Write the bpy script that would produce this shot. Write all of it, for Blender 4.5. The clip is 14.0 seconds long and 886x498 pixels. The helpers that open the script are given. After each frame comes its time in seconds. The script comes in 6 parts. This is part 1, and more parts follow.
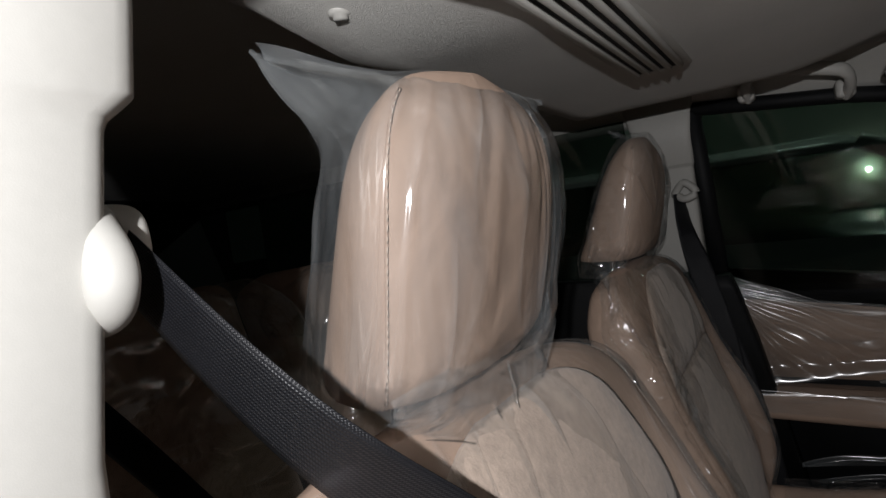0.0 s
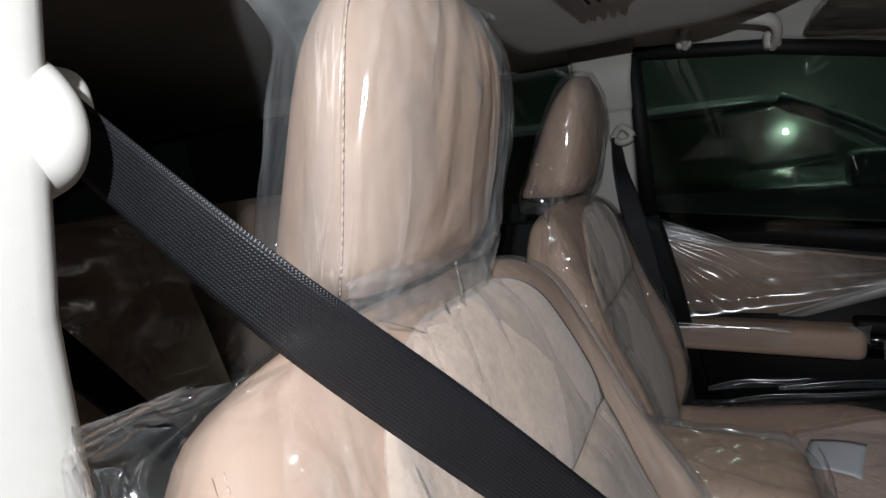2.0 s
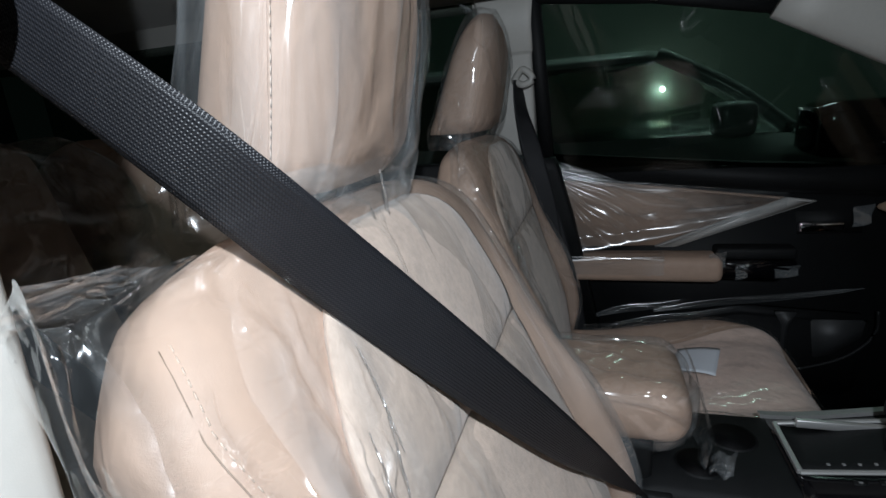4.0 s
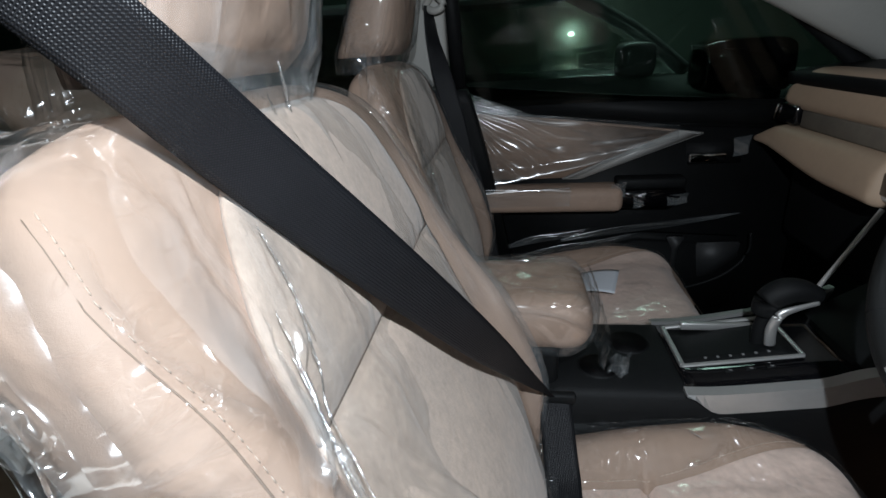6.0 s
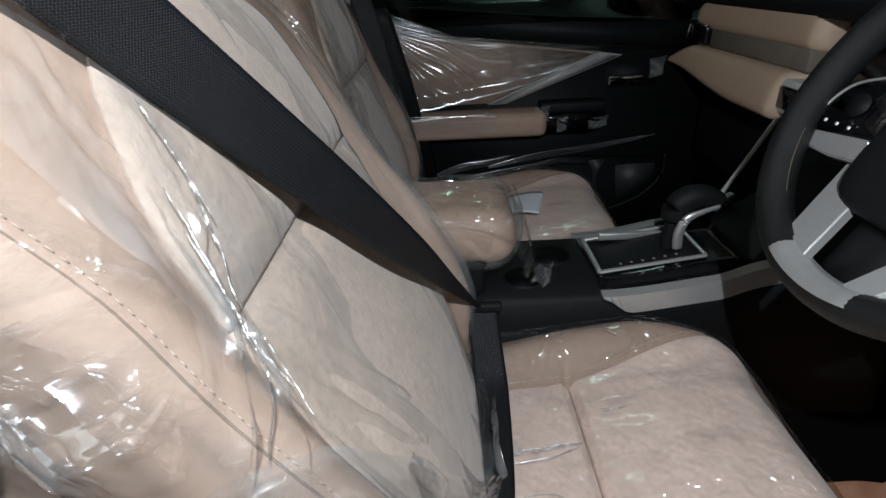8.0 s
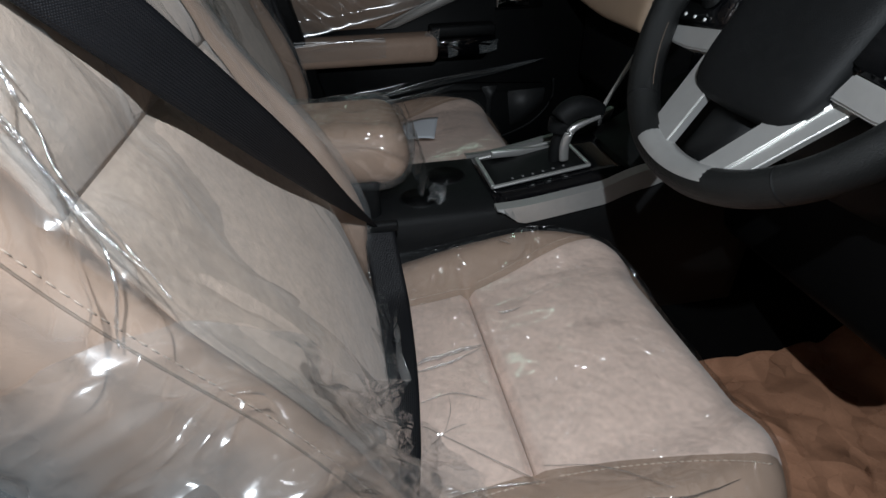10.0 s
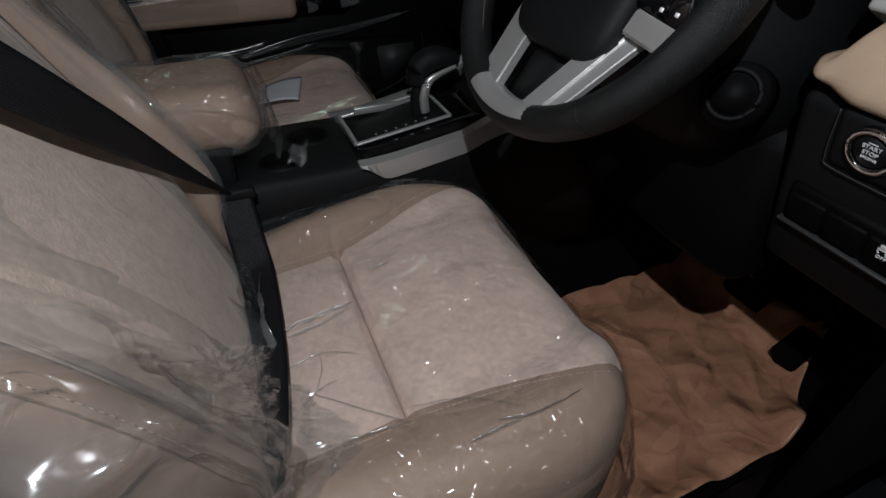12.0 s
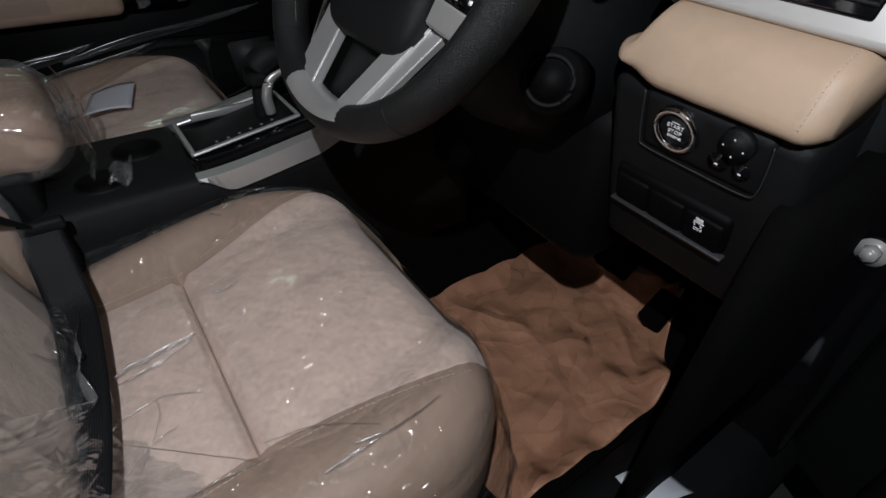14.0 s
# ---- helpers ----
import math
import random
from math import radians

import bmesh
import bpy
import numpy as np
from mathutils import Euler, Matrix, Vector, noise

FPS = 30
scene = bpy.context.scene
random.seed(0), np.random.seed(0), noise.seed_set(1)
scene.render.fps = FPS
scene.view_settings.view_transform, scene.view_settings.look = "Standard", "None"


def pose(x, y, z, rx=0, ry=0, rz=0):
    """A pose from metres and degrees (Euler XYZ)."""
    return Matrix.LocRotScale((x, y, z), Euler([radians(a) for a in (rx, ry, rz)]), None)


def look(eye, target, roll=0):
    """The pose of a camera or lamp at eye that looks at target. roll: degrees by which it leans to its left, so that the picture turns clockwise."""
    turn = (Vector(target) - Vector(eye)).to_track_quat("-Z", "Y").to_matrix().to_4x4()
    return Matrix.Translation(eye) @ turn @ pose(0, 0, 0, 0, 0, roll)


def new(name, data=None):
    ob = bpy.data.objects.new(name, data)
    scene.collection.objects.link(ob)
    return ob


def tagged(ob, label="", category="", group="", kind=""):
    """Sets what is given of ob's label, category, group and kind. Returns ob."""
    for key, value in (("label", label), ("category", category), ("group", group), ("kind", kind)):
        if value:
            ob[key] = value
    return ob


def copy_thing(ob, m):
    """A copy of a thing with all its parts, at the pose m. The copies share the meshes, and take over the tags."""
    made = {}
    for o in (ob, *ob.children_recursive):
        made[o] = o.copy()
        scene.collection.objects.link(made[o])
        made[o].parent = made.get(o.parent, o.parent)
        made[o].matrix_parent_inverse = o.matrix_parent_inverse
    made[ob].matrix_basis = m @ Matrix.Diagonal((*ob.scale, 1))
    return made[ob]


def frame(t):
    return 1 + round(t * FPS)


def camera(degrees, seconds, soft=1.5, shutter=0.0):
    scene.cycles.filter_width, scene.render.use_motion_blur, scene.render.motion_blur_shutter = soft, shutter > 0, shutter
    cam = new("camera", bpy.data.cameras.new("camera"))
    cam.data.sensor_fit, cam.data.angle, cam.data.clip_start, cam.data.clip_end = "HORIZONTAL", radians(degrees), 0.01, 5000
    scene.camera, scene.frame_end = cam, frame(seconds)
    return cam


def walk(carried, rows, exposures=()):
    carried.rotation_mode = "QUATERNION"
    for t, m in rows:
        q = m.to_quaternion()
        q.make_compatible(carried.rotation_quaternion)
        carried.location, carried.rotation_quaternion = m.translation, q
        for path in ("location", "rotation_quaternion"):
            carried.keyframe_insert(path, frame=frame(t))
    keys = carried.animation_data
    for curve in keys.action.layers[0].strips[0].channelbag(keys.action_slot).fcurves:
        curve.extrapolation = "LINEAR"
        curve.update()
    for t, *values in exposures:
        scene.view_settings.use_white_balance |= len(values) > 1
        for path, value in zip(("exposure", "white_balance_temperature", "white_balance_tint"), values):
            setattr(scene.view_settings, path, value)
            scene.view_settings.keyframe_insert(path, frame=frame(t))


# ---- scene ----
cam = camera(82.0, 14.0)
PATH = [
    (0, (0.04, 0.04, 1.093), (-1.087, 1.688, 0.974), -7.7),
    (0.5, (0.042, 0.038, 1.083), (-1.045, 1.707, 0.903), -7.0),
    (1, (0.039, 0.036, 1.076), (-1.004, 1.726, 0.84), -6.6),
    (1.5, (0.039, 0.028, 1.067), (-0.96, 1.736, 0.779), -6.1),
    (2, (0.037, 0.021, 1.057), (-0.901, 1.757, 0.726), -5.9),
    (2.5, (0.033, 0.014, 1.048), (-0.821, 1.783, 0.67), -5.9),
    (5, (0.026, -0.019, 1.002), (-0.386, 1.831, 0.363), -3.9),
    (5.5, (0.029, -0.018, 0.99), (-0.306, 1.829, 0.299), -3.7),
    (6, (0.032, -0.02, 0.982), (-0.238, 1.818, 0.24), -3.4),
    (6.5, (0.036, -0.021, 0.97), (-0.181, 1.805, 0.184), -3.3),
    (7, (0.039, -0.023, 0.958), (-0.118, 1.786, 0.12), -3.3),
    (7.5, (0.04, -0.024, 0.95), (-0.049, 1.761, 0.053), -2.9),
    (8, (0.046, -0.031, 0.943), (0.025, 1.726, -0.012), -2.8),
    (10.5, (0.072, -0.051, 0.891), (0.462, 1.517, -0.288), -0.4),
    (11, (0.084, -0.058, 0.887), (0.542, 1.463, -0.328), -0.3),
    (11.5, (0.099, -0.068, 0.889), (0.644, 1.402, -0.352), 0.3),
    (12, (0.12, -0.074, 0.891), (0.753, 1.35, -0.362), 1.0),
    (12.5, (0.142, -0.074, 0.887), (0.861, 1.298, -0.379), 1.5),
    (13, (0.159, -0.073, 0.885), (0.955, 1.248, -0.388), 2.1),
    (13.5, (0.181, -0.074, 0.884), (1.046, 1.201, -0.39), 2.5),
    (14, (0.201, -0.075, 0.886), (1.132, 1.154, -0.388), 2.8),
]
EXPOSURES = [(0, -0.19, 6450, 10), (2.5, 0.38, 6050, 7), (5, 0.45, 5720, 3), (6, 0.48, 5800, 3), (8, 0.46, 5900, 4), (10.5, 0.07, 5950, 4), (11.5, -0.22, 6050, 7), (12, -0.25, 6150, 8), (12.5, -0.27, 6150, 9), (14, 0.0, 6150, 9)]
walk(cam, [(t, look(eye, target, roll)) for t, eye, target, roll in PATH], EXPOSURES)

# ---- world and lights ----
# night in a dark garage: almost no ambient light, one small white LED torch held beside the camera
world = bpy.data.worlds.new("world")
scene.world = world
world.use_nodes = True
world.node_tree.nodes["Background"].inputs[0].default_value = (0.55, 0.75, 0.62, 1)
world.node_tree.nodes["Background"].inputs[1].default_value = 0.008

torch = bpy.data.lights.new("torch", "POINT")
torch.energy, torch.color, torch.shadow_soft_size = 21.0, (0.98, 0.97, 0.99), 0.006
torch_ob = new("torch", torch)
torch_ob.location = (0.09, -0.14, 1.185)


# a dim fluorescent fitting on the garage ceiling beyond the passenger's side
tube_light = bpy.data.lights.new("garage_light", "AREA")
tube_light.shape, tube_light.size, tube_light.size_y = "RECTANGLE", 1.2, 0.2
tube_light.energy, tube_light.color = 14.0, (0.82, 1.0, 0.88)
tube_ob = new("garage_light", tube_light)
tube_ob.matrix_world = look((0.6, 3.6, 2.7), (0.6, 3.7, 0.0))


# ---- materials ----
def mat(name, col, rough=0.5, metal=0.0, var=0.1, scale=(40.0, 6.0), bump=0.0, bscale=300.0, col2=None, spec=0.5,
        sheen=0.0, coat=0.0, rvar=0.0, big=0.0, bigscale=12.0):
    m = bpy.data.materials.new(name)
    m.use_nodes = True
    nt = m.node_tree
    b = nt.nodes["Principled BSDF"]
    tc = nt.nodes.new("ShaderNodeTexCoord")

    def tex(s, detail=4.0, rg=0.55):
        n = nt.nodes.new("ShaderNodeTexNoise")
        n.inputs["Scale"].default_value, n.inputs["Detail"].default_value, n.inputs["Roughness"].default_value = s, detail, rg
        nt.links.new(tc.outputs["Object"], n.inputs["Vector"])
        return n
    n1, n2 = tex(scale[0]), tex(scale[1])
    add = nt.nodes.new("ShaderNodeMath")
    add.operation = "MULTIPLY_ADD"
    add.inputs[1].default_value = 0.5
    nt.links.new(n1.outputs[0], add.inputs[0])
    half = nt.nodes.new("ShaderNodeMath")
    half.operation = "MULTIPLY"
    half.inputs[1].default_value = 0.5
    nt.links.new(n2.outputs[0], half.inputs[0])
    nt.links.new(half.outputs[0], add.inputs[2])
    ramp = nt.nodes.new("ShaderNodeValToRGB")
    ramp.color_ramp.elements[0].position, ramp.color_ramp.elements[1].position = 0.3, 0.7
    c2 = col2 or tuple(min(1.0, c * (1 + var)) for c in col)
    ramp.color_ramp.elements[0].color = (*[c * (1 - var) for c in col], 1)
    ramp.color_ramp.elements[1].color = (*c2, 1)
    nt.links.new(add.outputs[0], ramp.inputs[0])
    nt.links.new(ramp.outputs[0], b.inputs["Base Color"])
    b.inputs["Metallic"].default_value = metal
    b.inputs["Specular IOR Level"].default_value = spec
    b.inputs["Sheen Weight"].default_value = sheen
    b.inputs["Coat Weight"].default_value = coat
    b.inputs["Coat Roughness"].default_value = 0.08
    b.inputs["Roughness"].default_value = rough
    if rvar:
        mr = nt.nodes.new("ShaderNodeMapRange")
        mr.inputs["To Min"].default_value, mr.inputs["To Max"].default_value = rough - rvar, rough + rvar
        nt.links.new(n2.outputs[0], mr.inputs[0])
        nt.links.new(mr.outputs[0], b.inputs["Roughness"])
    last = None
    if big:
        n = tex(bigscale, 3.0)
        n.inputs["Distortion"].default_value = 0.6
        bp = nt.nodes.new("ShaderNodeBump")
        bp.inputs["Strength"].default_value, bp.inputs["Distance"].default_value = 1.0, big
        nt.links.new(n.outputs[0], bp.inputs["Height"])
        last = bp
    if bump:
        n = tex(bscale, 2.0)
        bp = nt.nodes.new("ShaderNodeBump")
        bp.inputs["Strength"].default_value, bp.inputs["Distance"].default_value = bump, 0.001
        nt.links.new(n.outputs[0], bp.inputs["Height"])
        if last:
            nt.links.new(last.outputs[0], bp.inputs["Normal"])
        last = bp
    if last:
        nt.links.new(last.outputs[0], b.inputs["Normal"])
    return m


def facet_bump(nt, vec, scale, slope, warp=0.35, last=None):
    """Creased sheet: flat facets tilted at random, at two sizes, with bent borders."""
    N = nt.nodes.new
    nz, sub, wv = N("ShaderNodeTexNoise"), N("ShaderNodeVectorMath"), N("ShaderNodeVectorMath")
    nz.inputs["Scale"].default_value, nz.inputs["Detail"].default_value = scale * 0.8, 2.0
    nt.links.new(vec, nz.inputs["Vector"])
    sub.operation, wv.operation = "SUBTRACT", "MULTIPLY_ADD"
    sub.inputs[1].default_value = (0.5, 0.5, 0.5)
    nt.links.new(nz.outputs["Color"], sub.inputs[0])
    wv.inputs[1].default_value = (warp * 2 / scale,) * 3
    nt.links.new(sub.outputs[0], wv.inputs[0])
    nt.links.new(vec, wv.inputs[2])
    heights = []
    for sc, w in ((scale, 1.0), (scale * 2.7, 0.75)):
        vo, df_, tl, dt = N("ShaderNodeTexVoronoi"), N("ShaderNodeVectorMath"), N("ShaderNodeVectorMath"), N("ShaderNodeVectorMath")
        vo.inputs["Scale"].default_value = sc
        nt.links.new(wv.outputs[0], vo.inputs["Vector"])
        df_.operation, tl.operation, dt.operation = "SUBTRACT", "SUBTRACT", "DOT_PRODUCT"
        nt.links.new(wv.outputs[0], df_.inputs[0])
        nt.links.new(vo.outputs["Position"], df_.inputs[1])
        nt.links.new(vo.outputs["Color"], tl.inputs[0])
        tl.inputs[1].default_value = (0.5, 0.5, 0.5)
        nt.links.new(df_.outputs[0], dt.inputs[0])
        nt.links.new(tl.outputs[0], dt.inputs[1])
        mu = N("ShaderNodeMath")
        mu.operation = "MULTIPLY"
        mu.inputs[1].default_value = w
        nt.links.new(dt.outputs["Value"], mu.inputs[0])
        heights.append(mu)
    ad = N("ShaderNodeMath")
    ad.operation = "ADD"
    nt.links.new(heights[0].outputs[0], ad.inputs[0])
    nt.links.new(heights[1].outputs[0], ad.inputs[1])
    bp = N("ShaderNodeBump")
    bp.inputs["Strength"].default_value, bp.inputs["Distance"].default_value = 1.0, slope
    nt.links.new(ad.outputs[0], bp.inputs["Height"])
    if last:
        nt.links.new(last, bp.inputs["Normal"])
    return bp


def ridges(nt, vec, scale, amp, mask=(0.44, 0.60), turn=0.0, seed=0.0, slim=1.0):
    """Heights of long thin creases, gathered in patches; amp in metres."""
    N = nt.nodes.new
    total = None

    def math_(op, a, b, c=None):
        n = N("ShaderNodeMath")
        n.operation = op
        for k, v in enumerate((a, b, c)):
            if v is None:
                continue
            if isinstance(v, (int, float)):
                n.inputs[k].default_value = v
            else:
                nt.links.new(v, n.inputs[k])
        return n.outputs[0]
    mk = N("ShaderNodeTexNoise")
    mk.inputs["Scale"].default_value, mk.inputs["Detail"].default_value = scale * 0.32, 2.0
    nt.links.new(vec, mk.inputs["Vector"])
    mr = N("ShaderNodeMapRange")
    mr.interpolation_type = "SMOOTHSTEP"
    mr.inputs["From Min"].default_value, mr.inputs["From Max"].default_value = mask
    nt.links.new(mk.outputs[0], mr.inputs[0])
    for k, (sc, w, wide, dist, long_) in enumerate(((scale, 1.0, 11.0, 0.25, 0.22), (scale * 1.7, 0.6, 10.0, 0.3, 0.22), (scale * 2.4, 0.34, 9.0, 0.4, 0.25))):
        mp = N("ShaderNodeMapping")
        mp.inputs["Rotation"].default_value = ((turn, turn * 0.7, turn), (turn + 0.9, 0.5, turn + 1.0), (turn - 0.6, turn + 1.3, 0.4), (0.3, 0.8, 1.7))[k]
        mp.inputs["Location"].default_value = (seed + k, seed * 0.3, seed * 0.7)
        mp.inputs["Scale"].default_value = (1, 1, long_ * slim)
        nt.links.new(vec, mp.inputs["Vector"])
        n = N("ShaderNodeTexNoise")
        n.inputs["Scale"].default_value, n.inputs["Detail"].default_value, n.inputs["Distortion"].default_value = sc, 1.0, dist
        nt.links.new(mp.outputs[0], n.inputs["Vector"])
        d = math_("ABSOLUTE", math_("SUBTRACT", n.outputs[0], 0.5), None)
        r = math_("MAXIMUM", math_("SUBTRACT", 1.0, math_("MULTIPLY", d, wide)), 0.0)
        h = math_("MULTIPLY", r, w * amp)
        total = h if total is None else math_("ADD", total, h)
    soft = N("ShaderNodeTexNoise")
    soft.inputs["Scale"].default_value, soft.inputs["Detail"].default_value = scale * 0.55, 1.0
    nt.links.new(mp.outputs[0], soft.inputs["Vector"])
    return math_("ADD", math_("MULTIPLY", total, mr.outputs[0]), math_("MULTIPLY", soft.outputs[0], amp * 1.6))


def film_mat(name, across=24.0, ratio=6.0, soft=0.0010, fold=0.0010, crinkle=0.0, fine=70.0, milk=0.05, gloss=0.15, base=0.06,
             patch=(0.50, 0.62), cpatch=(0.52, 0.62), turn=0.0, tint=(0.985, 0.99, 0.99)):
    """Thin clear polythene. Folds run along u of the sheet: across folds a metre, ratio times as long as wide.
    soft: height of the broad waves; fold: of the sharp folds; crinkle: of the small facets (metres)."""
    m = bpy.data.materials.new(name)
    m.use_nodes = True
    nt = m.node_tree
    nt.nodes.clear()
    N = nt.nodes.new

    def val(op, a, b=None, c=None, clamp=False):
        n = N("ShaderNodeMath")
        n.operation, n.use_clamp = op, clamp
        for k, v in enumerate((a, b, c)):
            if v is None:
                continue
            if isinstance(v, (int, float)):
                n.inputs[k].default_value = v
            else:
                nt.links.new(v, n.inputs[k])
        return n.outputs[0]

    def noise_at(vec, sc, detail=0.0, shift=0.0):
        mp_ = N("ShaderNodeMapping")
        mp_.inputs["Location"].default_value = (shift, shift * 1.7, shift * 0.6)
        mp_.inputs["Scale"].default_value = sc
        nt.links.new(vec, mp_.inputs["Vector"])
        n = N("ShaderNodeTexNoise")
        n.inputs["Scale"].default_value, n.inputs["Detail"].default_value = 1.0, detail
        nt.links.new(mp_.outputs[0], n.inputs["Vector"])
        return n

    def ramp_(v, a, b):
        r = N("ShaderNodeMapRange")
        r.interpolation_type = "SMOOTHSTEP"
        r.inputs["From Min"].default_value, r.inputs["From Max"].default_value = a, b
        nt.links.new(v, r.inputs[0])
        return r.outputs[0]

    def ridge(n, wide):
        d = val("ABSOLUTE", val("SUBTRACT", n, 0.5))
        r = val("SUBTRACT", 1.0, val("MULTIPLY", d, wide), clamp=True)
        return val("MULTIPLY", r, r)

    out, uv = N("ShaderNodeOutputMaterial"), N("ShaderNodeUVMap")
    rot = N("ShaderNodeMapping")
    rot.inputs["Rotation"].default_value = (0, 0, turn)
    nt.links.new(uv.outputs[0], rot.inputs["Vector"])
    wob, off, wv = noise_at(rot.outputs[0], (5, 5, 5), 1.0, 3.0), N("ShaderNodeVectorMath"), N("ShaderNodeVectorMath")
    off.operation, wv.operation = "SUBTRACT", "MULTIPLY_ADD"
    off.inputs[1].default_value = (0.5, 0.5, 0.5)
    nt.links.new(wob.outputs["Color"], off.inputs[0])
    nt.links.new(off.outputs[0], wv.inputs[0])
    wv.inputs[1].default_value = (0.08, 0.08, 0)
    nt.links.new(rot.outputs[0], wv.inputs[2])
    vec = wv.outputs[0]
    n1 = noise_at(vec, (across / ratio, across, 1), 0.0).outputs[0]
    n2 = noise_at(vec, (across * 0.7 / ratio, across * 0.9, 1), 0.5, 8.0).outputs[0]
    area = ramp_(noise_at(vec, (5, 8, 1), 1.0, 5.0).outputs[0], *patch)
    rg = val("MULTIPLY", ridge(n2, 9.0), area)
    ht = val("ADD", val("MULTIPLY", n1, soft * 2), val("MULTIPLY", rg, fold))
    if crinkle:
        c1 = noise_at(vec, (fine * 0.5, fine, 1), 0.5, 11.0).outputs[0]
        c2 = noise_at(vec, (fine * 1.1, fine * 0.45, 1), 0.5, 17.0).outputs[0]
        ca = ramp_(noise_at(vec, (11, 11, 1), 2.0, 21.0).outputs[0], *cpatch)
        cr = val("MULTIPLY", val("ADD", ridge(c1, 7.0), ridge(c2, 7.0)), ca)
        ht = val("ADD", ht, val("MULTIPLY", cr, crinkle))
    bp = N("ShaderNodeBump")
    bp.inputs["Strength"].default_value, bp.inputs["Distance"].default_value = 1.0, 1.0
    nt.links.new(ht, bp.inputs["Height"])
    tr, gl, df = N("ShaderNodeBsdfTransparent"), N("ShaderNodeBsdfGlossy"), N("ShaderNodeBsdfDiffuse")
    tr.inputs[0].default_value = (*tint, 1)
    gl.inputs["Roughness"].default_value = gloss
    gl.inputs["Color"].default_value = (1, 1, 1, 1)
    df.inputs[0].default_value = (0.78, 0.83, 0.85, 1)
    nt.links.new(bp.outputs[0], gl.inputs["Normal"])
    nt.links.new(bp.outputs[0], df.inputs["Normal"])
    fr = N("ShaderNodeLayerWeight")
    fr.inputs[0].default_value = 0.5
    gf = val("MULTIPLY_ADD", val("POWER", fr.outputs["Facing"], 4.0), 0.35, base)
    gf = val("ADD", gf, val("MULTIPLY", rg, base * 1.2), clamp=True)
    haze = noise_at(vec, (3.0, 9.0, 1), 3.0, 31.0).outputs[0]
    mk = val("MULTIPLY_ADD", ramp_(haze, 0.40, 0.68), milk * 1.5, milk * 0.35)
    mk = val("ADD", mk, val("MULTIPLY", rg, milk * 0.8), clamp=True)
    m1, m2 = N("ShaderNodeMixShader"), N("ShaderNodeMixShader")
    nt.links.new(mk, m1.inputs[0])
    nt.links.new(tr.outputs[0], m1.inputs[1])
    nt.links.new(df.outputs[0], m1.inputs[2])
    nt.links.new(gf, m2.inputs[0])
    nt.links.new(m1.outputs[0], m2.inputs[1])
    nt.links.new(gl.outputs[0], m2.inputs[2])
    nt.links.new(m2.outputs[0], out.inputs["Surface"])
    return m


LEATHER = mat("beige_leather", (0.43, 0.308, 0.234), 0.56, var=0.07, scale=(60, 5), bump=0.25, bscale=900, rvar=0.06, big=0.004, bigscale=14, spec=0.38)
TAN = mat("tan_dash_leather", (0.48, 0.35, 0.245), 0.5, var=0.06, scale=(60, 5), bump=0.3, bscale=900, rvar=0.06)
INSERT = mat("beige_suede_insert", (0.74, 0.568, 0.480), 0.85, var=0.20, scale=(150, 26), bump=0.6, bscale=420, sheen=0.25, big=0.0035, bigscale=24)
_nt = INSERT.node_tree
_wv, _wb = _nt.nodes.new("ShaderNodeTexWave"), _nt.nodes.new("ShaderNodeBump")
_wv.inputs["Scale"].default_value, _wv.inputs["Distortion"].default_value, _wv.inputs["Detail"].default_value, _wv.inputs["Detail Scale"].default_value = 21.0, 7.0, 3.0, 1.6
_wv.bands_direction = "DIAGONAL"
_nt.links.new(_nt.nodes["Texture Coordinate"].outputs["Object"], _wv.inputs["Vector"])
_wb.inputs["Strength"].default_value, _wb.inputs["Distance"].default_value = 1.0, 0.0004
_nt.links.new(_wv.outputs["Fac"], _wb.inputs["Height"])
_nt.links.new(_nt.nodes["Principled BSDF"].inputs["Normal"].links[0].from_socket, _wb.inputs["Normal"])
_nt.links.new(_wb.outputs[0], _nt.nodes["Principled BSDF"].inputs["Normal"])
# darker copy of INSERT: the torch's uneven light on cushion and backrest, put into colour
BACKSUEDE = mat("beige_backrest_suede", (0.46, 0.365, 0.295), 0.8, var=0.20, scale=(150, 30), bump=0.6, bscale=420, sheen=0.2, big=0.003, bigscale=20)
THREAD = mat("stitch_thread", (0.66, 0.54, 0.44), 0.7)
# darkened leather: the shade in the bolster seams is put into its colour
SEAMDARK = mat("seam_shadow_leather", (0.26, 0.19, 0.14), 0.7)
BLACK = mat("black_grained_plastic", (0.0070, 0.0075, 0.0080), 0.55, var=0.25, scale=(120, 8), bump=0.5, bscale=1100, rvar=0.08, spec=0.22)
DARKPLASTIC = mat("dull_black_plastic", (0.0018, 0.0018, 0.002), 0.6, var=0.25, scale=(120, 8), bump=0.4, bscale=900, spec=0.12)
GLOSSBLACK = mat("gloss_black_plastic", (0.004, 0.004, 0.005), 0.08, var=0.2, coat=0.4)
RIMLEATHER = mat("black_steering_leather", (0.0075, 0.0080, 0.0080), 0.42, var=0.2, scale=(200, 20), bump=0.8, bscale=1500, spec=0.32)
_nt = RIMLEATHER.node_tree
_vo, _vb = _nt.nodes.new("ShaderNodeTexVoronoi"), _nt.nodes.new("ShaderNodeBump")
_vo.inputs["Scale"].default_value, _vo.inputs["Randomness"].default_value = 480.0, 0.25
_nt.links.new(_nt.nodes["Texture Coordinate"].outputs["Object"], _vo.inputs["Vector"])
_vb.inputs["Strength"].default_value, _vb.inputs["Distance"].default_value = 0.6, 0.0005
_nt.links.new(_vo.outputs["Distance"], _vb.inputs["Height"])
